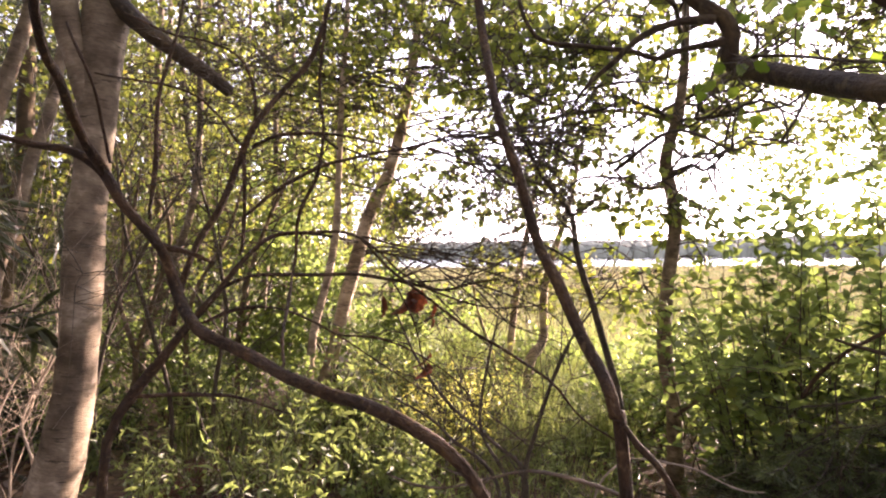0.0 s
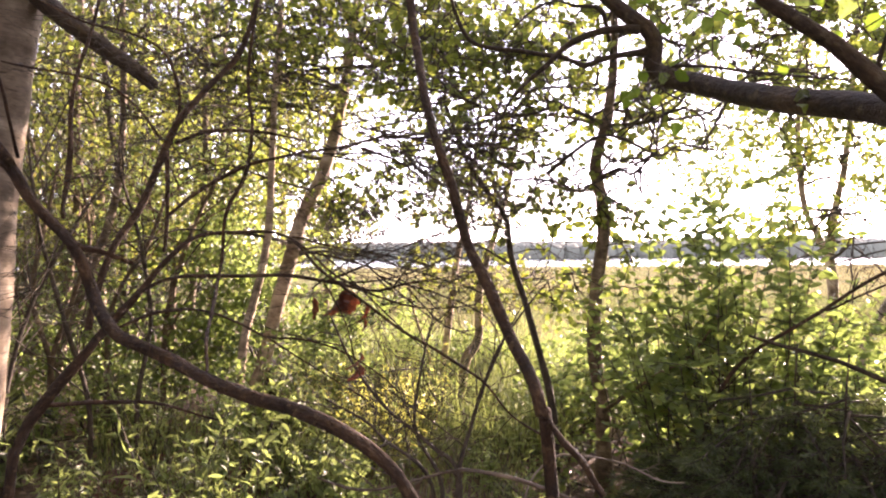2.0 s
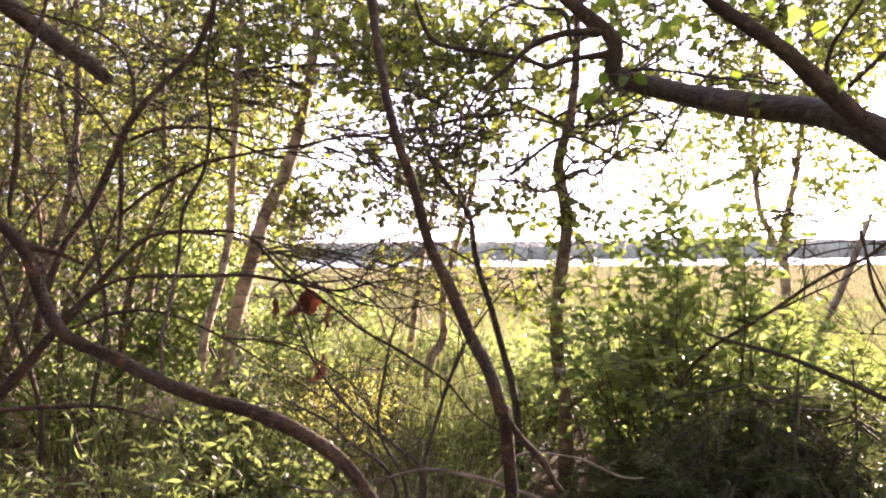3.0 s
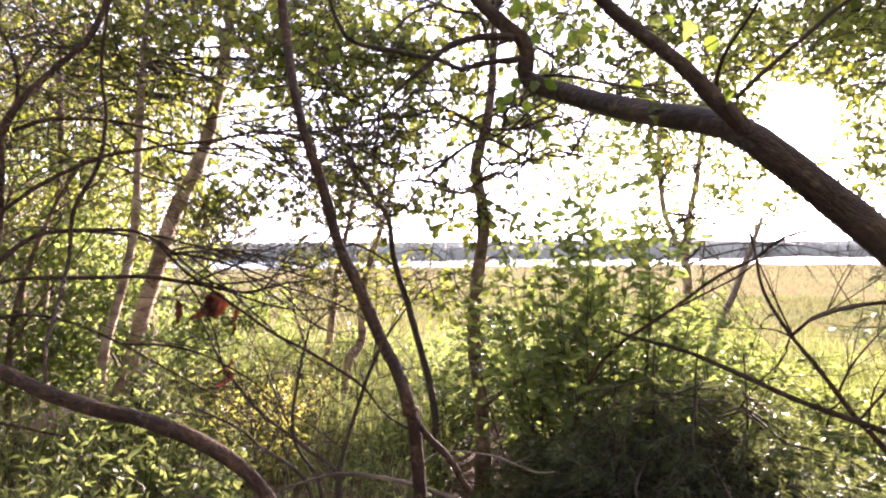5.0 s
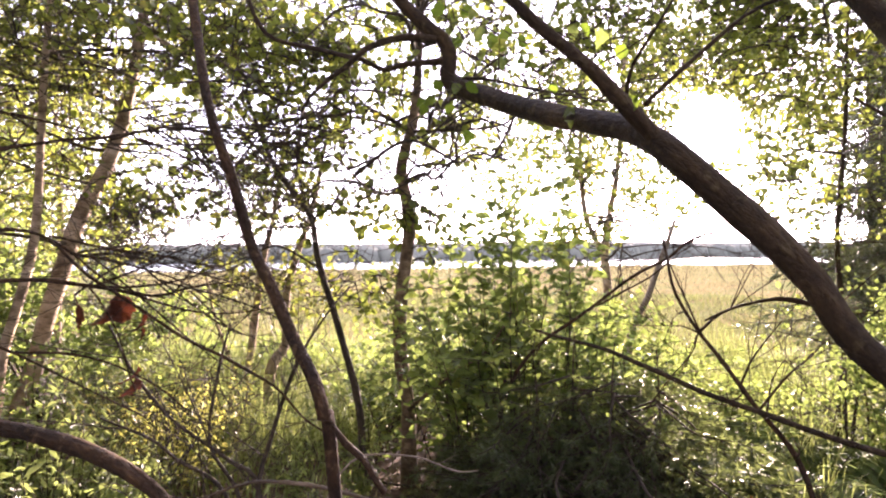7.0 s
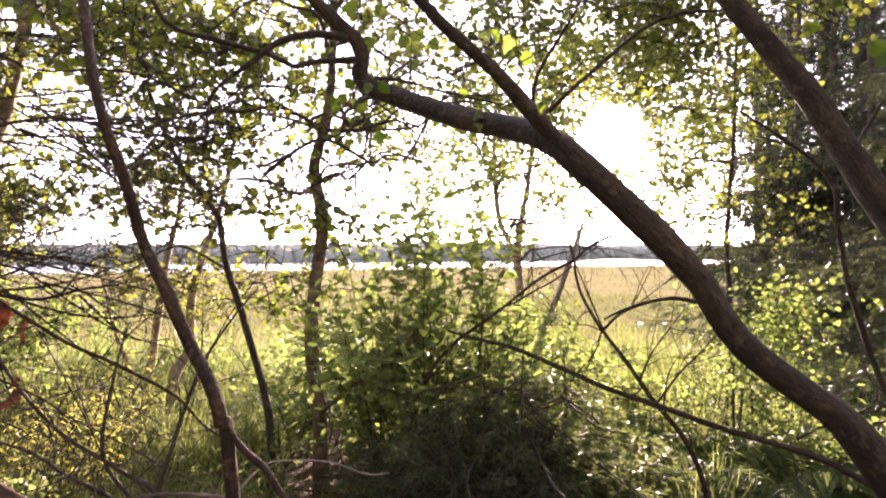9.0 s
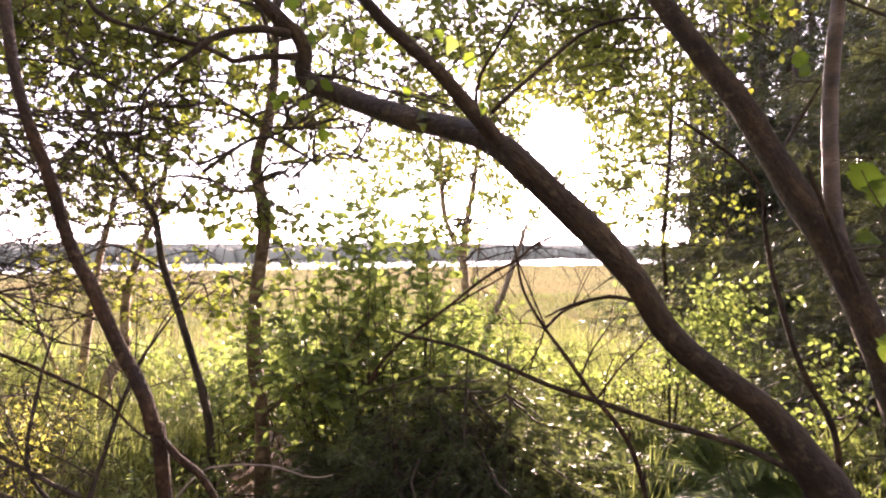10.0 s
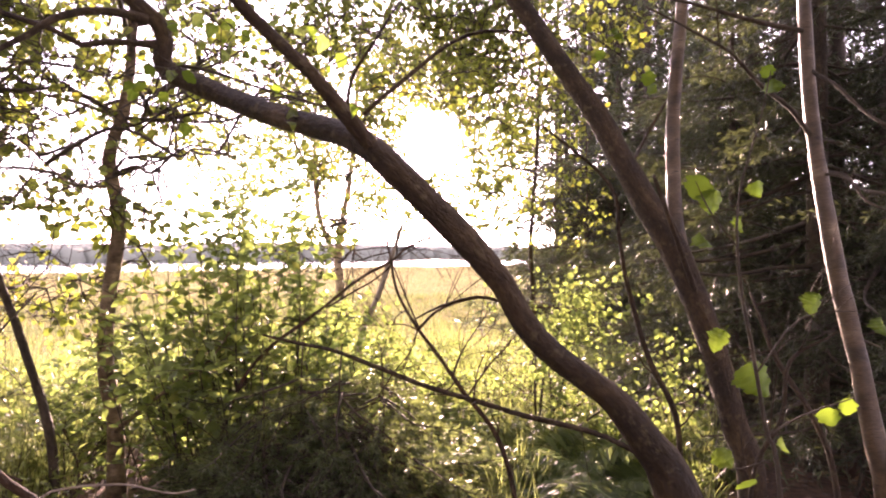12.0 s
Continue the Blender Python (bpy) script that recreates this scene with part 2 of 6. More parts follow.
def tube(shape, points, sides=8, step=0.06, lumps=0.06, seed=0, wander=0.0, origin=(0, 0, 0)):
    """A tapering limb along points of x, y, z, radius, with an uneven girth. Returns its centre line."""
    rng = np.random.default_rng(seed + len(points) * 7)
    run = spline(points, step)
    c, r = run[:, :3] - np.asarray(origin, float), np.maximum(run[:, 3], 0.0008)
    if wander:
        k = rng.normal(0, 1, (len(c), 3))
        for _ in range(3):
            k[1:-1] = (k[:-2] + k[1:-1] + k[2:]) / 3
        k[0] = 0
        c = c + k * wander
    tan = np.gradient(c, axis=0)
    tan /= np.linalg.norm(tan, axis=1)[:, None] + 1e-9
    u = np.cross(tan[0], (0.3, 0.9, 0.2))
    us = []
    for t in tan:
        u = u - t * u.dot(t)
        u /= np.linalg.norm(u) + 1e-9
        us.append(u)
    us = np.array(us)
    ws = np.cross(tan, us)
    a = np.arange(sides) * 2 * np.pi / sides
    girth = rng.normal(0, lumps, (len(c), sides))
    girth[1:-1] = (girth[:-2] + 2 * girth[1:-1] + girth[2:]) / 4
    rad = r[:, None] * (1 + girth)
    v = c[:, None] + rad[..., None] * (np.cos(a)[:, None] * us[:, None] + np.sin(a)[:, None] * ws[:, None])
    n = len(c)
    i, j = np.meshgrid(np.arange(n - 1), np.arange(sides), indexing="ij")
    k = (j + 1) % sides
    q = np.stack([i * sides + j, i * sides + k, (i + 1) * sides + k, (i + 1) * sides + j], -1).reshape(-1, 4)
    v = np.vstack([v.reshape(-1, 3), c[-1] + tan[-1] * r[-1] * 0.5, c[0]])
    e = np.arange(sides)
    cap = np.stack([(n - 1) * sides + e, (n - 1) * sides + (e + 1) % sides, np.full(sides, n * sides)], 1)
    foot = np.stack([(e + 1) % sides, e, np.full(sides, n * sides + 1)], 1)
    run_len = np.concatenate(([0], np.cumsum(np.linalg.norm(np.diff(c, axis=0), axis=1)))) + seed * 1.7
    wrap = np.stack([np.cos(a)[None] * r[:, None], np.sin(a)[None] * r[:, None], np.repeat(run_len[:, None], sides, 1)], -1).reshape(-1, 3)
    wrap = np.vstack([wrap, (0, 0, run_len[-1]), (0, 0, run_len[0])])
    shape.same(v, [q, cap, foot], wrap)
    return c + np.asarray(origin, float)


BROAD = (np.array([(0, 0, 0), (.34, 0, 0), (.7, 0, -.02), (1, 0, -.07), (.16, .30, .07), (.5, .43, .10), (.84, .24, .03), (.16, -.30, .07), (.5, -.43, .10), (.84, -.24, .03)]),
         np.array([(0, 1, 4), (2, 6, 5), (2, 3, 6), (0, 7, 1), (2, 8, 9), (2, 9, 3)]), np.array([(1, 2, 5, 4), (1, 7, 8, 2)]))
ROUND = (np.array([(0, 0, 0), (.5, 0, -.03), (1, 0, -.08), (.3, .36, .06), (.75, .30, .04), (.3, -.36, .06), (.75, -.30, .04)]),
         np.array([(0, 1, 3), (1, 2, 4), (0, 5, 1), (1, 6, 2), (1, 4, 3), (1, 5, 6)]), None)
SLIM = (np.array([(0, 0, 0), (1, 0, -.16), (.42, .13, .05), (.42, -.13, .05), (.5, 0, -.02)]), np.array([(0, 4, 2), (4, 1, 2), (0, 3, 4), (4, 3, 1)]), None)
LANCE = (np.array([(0, 0, 0), (1, 0, -.22), (.38, .085, .03), (.38, -.085, .03), (.5, 0, -.03)]), np.array([(0, 4, 2), (4, 1, 2), (0, 3, 4), (4, 3, 1)]), None)
OVAL = (np.array([(0, 0, 0), (.5, 0, -.04), (1, 0, -.12), (.28, .20, .05), (.68, .19, .03), (.28, -.20, .05), (.68, -.19, .03)]),
        np.array([(0, 1, 3), (1, 2, 4), (0, 5, 1), (1, 6, 2), (1, 4, 3), (1, 5, 6)]), None)
QUILL = (np.array([(0, 0, 0), (1, 0, -.06), (.5, .07, .02), (.5, -.07, .02)]), np.array([(0, 1, 2), (0, 3, 1)]), None)
CHIP = (np.array([(0, 0, 0), (.5, .34, .05), (1, 0, -.05), (.5, -.34, .05)]), np.array([(0, 2, 1), (0, 3, 2)]), None)


def unit(v):
    return v / (np.linalg.norm(v, axis=-1, keepdims=True) + 1e-9)


def leaves(shape, at, along, face, size, kind):
    """Leaves at those points, each along its own way and facing its own way."""
    at, along = np.asarray(at, float), unit(np.asarray(along, float))
    side = unit(np.cross(along, face))
    up = np.cross(side, along)
    t, tris, quads = kind
    size = np.broadcast_to(size, len(at))[:, None, None]
    v = at[:, None] + size * (t[None, :, 0, None] * along[:, None] + t[None, :, 1, None] * side[:, None] + t[None, :, 2, None] * up[:, None])
    base = (np.arange(len(at)) * len(t))[:, None, None]
    sets = [(tris[None] + base).reshape(-1, 3)]
    if quads is not None:
        sets.append((quads[None] + base).reshape(-1, 4))
    shape.same(v, sets)


def stalks(shape, a, b_, ra, rb, sag=0.0):
    """Many thin three-sided twigs from a to b_, bent in the middle."""
    a, b_ = np.asarray(a, float), np.asarray(b_, float)
    n = len(a)
    m = (a + b_) / 2
    m[:, 2] += sag * np.linalg.norm(b_ - a, axis=1)
    w = unit(b_ - a)
    u = unit(np.cross(w, (0.31, 0.52, 0.8)))
    s = np.cross(w, u)
    ring = []
    for c, r in ((a, ra), (m, (ra + rb) / 2), (b_, rb)):
        r = np.broadcast_to(r, n)[:, None]
        for k in range(3):
            ring.append(c + r * (math.cos(k * 2.094) * u + math.sin(k * 2.094) * s))
    v = np.stack(ring, 1)
    f = []
    for i in (0, 3):
        for k in range(3):
            f.append((i + k, i + (k + 1) % 3, i + 3 + (k + 1) % 3, i + 3 + k))
    f = np.array(f)
    shape.add(v, (f[None] + (np.arange(n) * 9)[:, None, None]).reshape(-1, 4), 4)


def clumps(rng, blobs, gaps=0.5, scale=0.9, offset=0.0):
    """Points scattered in ellipsoids (centre, radii, count), thinned where a noise leaves gaps and along the camera's
    line to the sun.
    """
    out = []
    for centre, radii, count in blobs:
        p = rng.normal(0, 1, (count * 6, 3))
        p = unit(p) * rng.random((len(p), 1)) ** 0.45 * np.asarray(radii) + np.asarray(centre)
        keep = []
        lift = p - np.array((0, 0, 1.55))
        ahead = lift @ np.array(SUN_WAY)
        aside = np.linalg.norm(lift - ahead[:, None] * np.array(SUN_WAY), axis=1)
        p = p[(ahead < 2) | (aside > 0.055 * ahead)]  # no tips on the camera's line to the sun, to fit its view
        for q in p:
            if noise.noise(Vector(q) * (1 / scale) + Vector((offset, 3.1, 7.7))) > gaps - 0.5 or rng.random() < 0.06:
                keep.append(q)
                if len(keep) == count:
                    break
        out += keep
    return np.array(out).reshape(-1, 3)


def foliage(shape_twig, shape_leaf, skeleton, tips, rng, leaf_size, per_tip, kind, reach=0.26, thick=0.0045, droop=0.25, origin=(0, 0, 0), fans=True):
    """Branchlets that grow from the skeleton out to the tips, one from another, with leaves round each tip."""
    if not len(tips):
        return
    nodes = np.asarray(skeleton, float)
    d = np.min(np.linalg.norm(tips[:, None] - nodes[None, :: max(1, len(nodes) // 200)], axis=2), axis=1)
    order = np.argsort(d)
    all_nodes = np.vstack([nodes, np.zeros((len(tips), 3))])
    count, parent = len(nodes), []
    for k in order:
        q = tips[k]
        near = all_nodes[:count]
        dist = np.linalg.norm(near - q, axis=1) + 0.35 * np.maximum(0, near[:, 2] - q[2])
        parent.append(near[np.argmin(dist)])
        all_nodes[count] = q
        count += 1
    tips, parent = tips[order], np.array(parent)
    o = np.asarray(origin, float)
    far = np.linalg.norm(tips - parent, axis=1)
    stalks(shape_twig, parent - o, tips - o, np.minimum(thick * (0.6 + far), 0.014), thick * 0.45, sag=0.05)
    n = len(tips) * per_tip
    rep = np.repeat(np.arange(len(tips)), per_tip)
    t = rng.random(n)
    way = unit(tips - parent + 0.001)[rep]
    back = np.minimum(far, reach)[rep]
    jitter = rng.normal(0, 1, (n, 3))
    # every tip carries a few short shoots that spread flat, with the leaves set along them
    fan = rng.integers(0, 3, n)
    spray = rng.normal(0, 0.75, (len(tips), 3, 3)) * np.array((1, 1, 0.45)) + way[::per_tip][:, None] * 0.7
    spray = unit(spray) * reach * rng.uniform(0.45, 1.0, (len(tips), 3, 1))
    ends = tips[:, None] + spray
    if fans:
        stalks(shape_twig, np.repeat(tips, 3, 0) - o, ends.reshape(-1, 3) - o, thick * 0.45, thick * 0.2, sag=-0.06)
    at = tips[rep] + spray[rep, fan] * t[:, None] + jitter * 0.014
    along = unit(spray[rep, fan]) * 0.6 + rng.normal(0, 0.6, (n, 3)) + np.array((0, 0, -droop))
    face = rng.normal(0, 0.75, (n, 3)) + np.array((0.45, 0.4, 0.45))
    leaves(shape_leaf, at - o, along, face, leaf_size * rng.uniform(0.6, 1.15, n), kind)


def polar(bearing, dist, z=0.0):
    """A point by bearing from the camera's first place, distance and height; bearings are mostly fitted to its view."""
    a = radians(bearing)
    return (dist * math.sin(a), dist * math.cos(a), z)


# ---- ground, lake and far shore ----
LAKE_TURN = radians(26)


def inland(x, y):
    """Distance towards the lake."""
    return x * math.sin(LAKE_TURN) + y * math.cos(LAKE_TURN)


def ground_height(x, y):
    u = inland(x, y)
    h = -1.25 * np.clip((u - 2.5) / 21, 0, 1)
    h = h - 1.2 * np.clip((y - 88) / 12, 0, 1) + 4 * np.clip((y - 178) / 120, 0, 1)
    near = np.exp(-(np.hypot(x, y) / 14) ** 2)
    return h + near * (0.05 * np.sin(2.1 * x + 1) * np.cos(1.7 * y) + 0.03 * np.sin(5.3 * x) * np.sin(4.1 * y + 2))


s = np.linspace(-1, 1, 181)
axis = np.sinh(s * 6.2) / np.sinh(6.2) * 2500
gx, gy = np.meshgrid(axis, axis, indexing="ij")
gz = ground_height(gx, gy)
k = np.arange(180)
ii, jj = np.meshgrid(k, k, indexing="ij")
q = np.stack([ii * 181 + jj, (ii + 1) * 181 + jj, (ii + 1) * 181 + jj + 1, ii * 181 + jj + 1], -1).reshape(-1, 4)
sheet = Shape()
sheet.add(np.stack([gx, gy, gz], -1), q, 4)
ground = tagged(part("ground", sheet, SOIL), "dark forest floor of soil and fallen leaves running into a marsh meadow", "ground", kind="structure")
ground.data.materials.append(MARSH)
mid = inland(gx[:-1, :-1], gy[:-1, :-1]).ravel()
ground.data.polygons.foreach_set("material_index", (mid > 13).astype(np.int32))

corners = [(-900, 80, -1.62), (900, 80, -1.62), (900, 200, -1.62), (-900, 200, -1.62)]
lake = Shape()
lake.add(corners, [(0, 1, 2, 3)], 4)
tagged(part("lake_water", lake, WATER), "calm bright lake water reflecting the low sun", "water", kind="structure")

rng = np.random.default_rng(5)
woods = Shape()
count = 6500
far_x = rng.uniform(-190, 560, count)
far_y = 182 + rng.random(count) * 50
far_h = rng.uniform(4.5, 5.3, count) * (1 + 0.3 * np.clip((far_x - 40) / 90, 0, 1) + 0.06 * np.sin(far_x * 0.05))
for x, y, hi in zip(far_x, far_y, far_h):
    z = float(ground_height(x, y)) - 0.6
    r = hi * rng.uniform(0.45, 0.8)
    a = np.arange(6) * 1.047 + rng.random()
    ring = lambda rr, zz: np.stack([x + rr * np.cos(a), y + rr * np.sin(a), np.full(6, z + zz)], 1) + rng.normal(0, 0.22, (6, 3))
    v = np.vstack([ring(r * 0.9, 0), ring(r, hi * 0.45), ring(r * 0.7, hi * 0.82), [(x, y, z + hi)]])
    idx = np.arange(6)
    sides = [np.stack([o + idx, o + (idx + 1) % 6, o + 6 + (idx + 1) % 6, o + 6 + idx], 1) for o in (0, 6)]
    woods.same(v, [np.vstack(sides), np.stack([12 + idx, 12 + (idx + 1) % 6, np.full(6, 18)], 1)])
tagged(part("far_woods", woods, WOODS), "wooded hills along the far lake shore, haze put into their colour", "woods", kind="stuff")


# ---- trees that stand close ----
def limbs(ob, origin, named, mat, sides=10, step=0.06, seed=0, wander=0.0, lumps=0.06):
    """Adds each limb (name, points) as a part; returns all their centre lines."""
    lines = []
    for i, (name, pts) in enumerate(named):
        s_ = Shape()
        lines.append(tube(s_, pts, sides, step, lumps, seed + i, wander, origin))
        part(name, s_, mat, ob)
    return np.vstack(lines)


def boughs(ob, origin, line, count, length, seed, mat, low, rise=0.15, radius=0.009):
    """Side branches at random from a trunk's centre line, above the height low; returns their centre lines."""
    r_ = np.random.default_rng(seed)
    up = line[line[:, 2] > low]
    lines, fine = [], Shape()
    for i in range(count):
        p = up[r_.integers(0, len(up))]
        turn = r_.uniform(0, 6.283)
        L = length * r_.uniform(0.5, 1.1)
        out = np.array((math.cos(turn), math.sin(turn), 0))
        pts, rad = [], radius * r_.uniform(0.6, 1.2)
        for t_ in (0, 0.3, 0.6, 0.85, 1.0):
            q_ = p + out * L * t_ + np.array((0, 0, L * (rise * 2 * t_ - 0.35 * t_ * t_))) + r_.normal(0, 0.05 * L, 3) * (t_ > 0)
            pts.append((*q_, rad * (1.1 - 0.85 * t_)))
        s_ = Shape()
        line_ = tube(s_, pts, 6, 0.09, 0.05, i, 0.008, origin)
        lines.append(line_)
        for k in range(7):
            j = int(len(line_) * r_.uniform(0.2, 0.95))
            q_ = line_[j]
            aim = unit(out * 0.8 + r_.normal(0, 0.55, 3)) * L * r_.uniform(0.2, 0.45)
            bend = q_ + aim * 0.5 + r_.normal(0, 0.03, 3)
            lines.append(tube(fine, [(*q_, rad * 0.5), (*bend, rad * 0.4), (*(q_ + aim + np.array((0, 0, -0.05))), rad * 0.2)], 4, 0.12, 0.03, k, 0.006, origin))
        part("branch", s_, mat, ob)
    tagged(part("side_twig_work", fine, mat, ob), kind="stuff")
    return np.vstack(lines)


def crown(ob, origin, skeleton, blobs, seed, leaf_mat, leaf_size, per_tip, kind=ROUND, gaps=0.5, reach=0.26, thick=0.0045, scale=0.9, droop=0.25):
    r = np.random.default_rng(seed)
    tw, lf = Shape(), Shape()
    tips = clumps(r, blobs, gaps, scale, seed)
    foliage(tw, lf, skeleton, tips, r, leaf_size, per_tip, kind, reach, thick, droop, origin, kind is not CHIP)
    tagged(part("twig_work", tw, TWIG, ob), kind="stuff")
    tagged(part("crown", lf, leaf_mat, ob), kind="stuff")


# slim alder in the middle of the view
P = [(1.52, 4.02, -0.23, 0.090), (1.52, 4.02, 0.017, 0.060), (1.51, 4.03, 0.42, 0.049), (1.46, 4.04, 0.87, 0.047), (1.48, 4.04, 1.31, 0.043), (1.52, 4.02, 1.72, 0.043), (1.47, 4.04, 2.11, 0.039), (1.55, 4.01, 2.46, 0.034), (1.58, 4.00, 2.86, 0.028), (1.59, 3.99, 3.37, 0.026), (1.66, 3.97, 4.23, 0.020), (1.74, 3.93, 5.15, 0.013)]
root = P[0][:2] + (float(ground_height(*P[0][:2])),)
alder = thing("alder_tree", root, "slim grey-brown alder with small backlit green leaves", "tree")
sk = limbs(alder, root, [
    ("trunk", P),
    ("branch", [(1.54, 4.01, 2.37, 0.016), (1.31, 4.10, 2.44, 0.012), (1.00, 4.08, 2.45, 0.009), (0.66, 4.05, 2.43, 0.007)]),
    ("branch", [(1.47, 4.04, 1.94, 0.012), (1.24, 4.01, 1.94, 0.009), (0.98, 3.98, 2.16, 0.006), (0.64, 3.95, 2.23, 0.005)]),
    ("branch", [(1.50, 4.03, 0.42, 0.016), (1.55, 3.79, 0.59, 0.012), (1.71, 3.61, 0.77, 0.009), (1.82, 3.45, 0.90, 0.007), (1.97, 3.37, 1.16, 0.004)]),
    ("branch", [(1.56, 4.01, 2.33, 0.012), (1.77, 4.03, 2.44, 0.008), (2.05, 4.01, 2.42, 0.005)]),
], MOTTLED, seed=3, wander=0.006)
sk = np.vstack([sk, boughs(alder, root, sk, 34, 1.5, 4, TWIG, 1.5, radius=0.013)])
crown(alder, root, sk, [
    (polar(6, 4.9, 3.5), (1.3, 0.8, 0.5), 110), (polar(14, 4.3, 2.9), (1.0, 0.8, 0.75), 230), (polar(22, 4.5, 3.3), (0.9, 0.8, 0.7), 120), (polar(10, 4.2, 2.1), (0.8, 0.5, 0.4), 34),
    (polar(19, 4.2, 1.95), (0.35, 0.5, 0.45), 36), (polar(8, 4.4, 2.7), (0.7, 0.7, 0.7), 100), (polar(30, 4.6, 2.8), (0.9, 0.6, 0.8), 120), (polar(22, 4.3, 1.6), (0.35, 0.3, 0.2), 14), (polar(15, 4.6, 1.35), (0.7, 0.3, 0.25), 22), (polar(20, 4.6, 1.2), (0.4, 0.3, 0.3), 16)], 11, ALDER_LEAF, 0.06, 5, BROAD, gaps=0.56, thick=0.009, scale=0.5, reach=0.24)

# leaning alder with a crooked limb, in front of the sun
P = [(1.39, 0.37, -0.12, 0.075), (1.37, 0.39, 0.40, 0.064), (1.345, 0.43, 0.88, 0.056), (1.322, 0.475, 1.085, 0.045), (1.299, 0.516, 1.159, 0.036), (1.271, 0.575, 1.240, 0.030), (1.250, 0.616, 1.279, 0.028), (1.218, 0.671, 1.322, 0.027), (1.190, 0.715, 1.367, 0.027), (1.166, 0.750, 1.425, 0.027), (1.147, 0.776, 1.483, 0.028), (1.11, 0.82, 1.55, 0.030), (1.08, 0.87, 1.61, 0.032), (1.00, 0.95, 1.72, 0.031), (0.99, 1.03, 1.78, 0.031), (1.00, 1.15, 1.83, 0.030), (1.00, 1.35, 1.89, 0.031), (1.01, 1.59, 1.97, 0.032), (0.99, 1.82, 2.06, 0.033), (0.96, 2.00, 2.14, 0.033), (0.94, 2.01, 2.18, 0.031), (0.95, 2.01, 2.24, 0.029), (0.92, 2.01, 2.30, 0.027), (0.87, 2.03, 2.34, 0.026), (0.70, 2.09, 2.53, 0.020), (0.57, 2.15, 2.80, 0.014), (0.45, 2.20, 3.13, 0.005)]
root = P[0][:2] + (float(ground_height(*P[0][:2])),)
leaning = thing("leaning_alder", root, "leaning dark-barked alder with a crooked limb against the sun", "tree")
sk = limbs(leaning, root, [("trunk", P)], ALDER, sides=14, step=0.05, seed=9, wander=0.004)
sk = np.vstack([sk, limbs(leaning, root, [("limb", [(1.00, 1.02, 1.77, 0.019), (0.95, 1.01, 1.80, 0.018), (0.90, 1.03, 1.86, 0.017), (0.84, 1.04, 1.92, 0.015), (0.78, 1.06, 1.97, 0.014), (0.72, 1.07, 2.01, 0.013), (0.68, 1.07, 2.04, 0.012), (0.58, 1.07, 2.11, 0.009), (0.49, 1.13, 2.25, 0.005), (0.44, 1.18, 2.40, 0.002)])], ALDER, sides=14, step=0.05, seed=10, wander=0.004)])
sk = np.vstack([sk, limbs(leaning, root, [("branch", [(0.91, 1.98, 2.21, 0.015), (0.83, 2.00, 2.20, 0.011), (0.75, 2.01, 2.18, 0.010), (0.70, 2.01, 2.16, 0.009), (0.63, 2.02, 2.19, 0.008), (0.48, 2.02, 2.21, 0.008), (0.34, 2.01, 2.22, 0.007), (0.29, 2.00, 2.26, 0.007), (0.25, 2.01, 2.36, 0.006), (0.23, 2.01, 2.47, 0.004)])], ALDER, sides=14, step=0.05, seed=11, wander=0.004)])
sk = np.vstack([sk, limbs(leaning, root, [("branch", [(0.89, 2.01, 2.29, 0.018), (0.80, 2.01, 2.29, 0.014), (0.72, 2.01, 2.27, 0.012), (0.63, 2.01, 2.22, 0.011), (0.57, 2.01, 2.16, 0.009), (0.51, 2.01, 2.11, 0.007), (0.45, 2.01, 2.05, 0.005), (0.42, 2.01, 1.99, 0.003)])], ALDER, sides=14, step=0.05, seed=12, wander=0.004)])
sk = np.vstack([sk, limbs(leaning, root, [("branch", [(0.97, 1.99, 2.16, 0.006), (1.01, 1.81, 2.11, 0.005), (1.03, 1.56, 2.02, 0.004), (1.03, 1.23, 1.91, 0.002)])], ALDER, sides=14, step=0.05, seed=13, wander=0.004)])
sk = np.vstack([sk, limbs(leaning, root, [("branch", [(1.02, 1.09, 1.87, 0.005), (1.10, 1.03, 1.96, 0.005), (1.19, 0.97, 2.05, 0.004), (1.25, 0.91, 2.08, 0.004), (1.31, 0.84, 2.08, 0.002)])], ALDER, sides=14, step=0.05, seed=14, wander=0.004)])
sk = np.vstack([sk, limbs(leaning, root, [("branch", [(1.02, 1.15, 1.90, 0.005), (1.02, 1.13, 1.97, 0.004), (1.01, 1.01, 2.05, 0.003), (1.14, 1.07, 2.19, 0.002)])], ALDER, sides=14, step=0.05, seed=15, wander=0.004)])
sk = np.vstack([sk, limbs(leaning, root, [("branch", [(0.97, 1.99, 2.12, 0.006), (1.01, 1.81, 2.05, 0.004), (1.02, 1.71, 2.05, 0.002)])], ALDER, sides=14, step=0.05, seed=16, wander=0.004)])
sk = np.vstack([sk, limbs(leaning, root, [("branch", [(1.19, 0.82, 1.44, 0.004), (1.16, 0.86, 1.45, 0.004), (1.11, 0.92, 1.43, 0.003), (1.07, 0.96, 1.40, 0.002)])], ALDER, sides=14, step=0.05, seed=17, wander=0.004)])
LEANING_LEAVES = [(polar(27, 2.1, 2.27), (0.33, 0.16, 0.11), 5), (polar(33, 1.9, 2.23), (0.33, 0.18, 0.1), 5), (polar(24, 2.15, 2.06), (0.16, 0.12, 0.12), 4), (polar(38, 1.5, 1.98), (0.2, 0.15, 0.12), 4)]
LEANING_ROOT, LEANING_LINES = root, sk

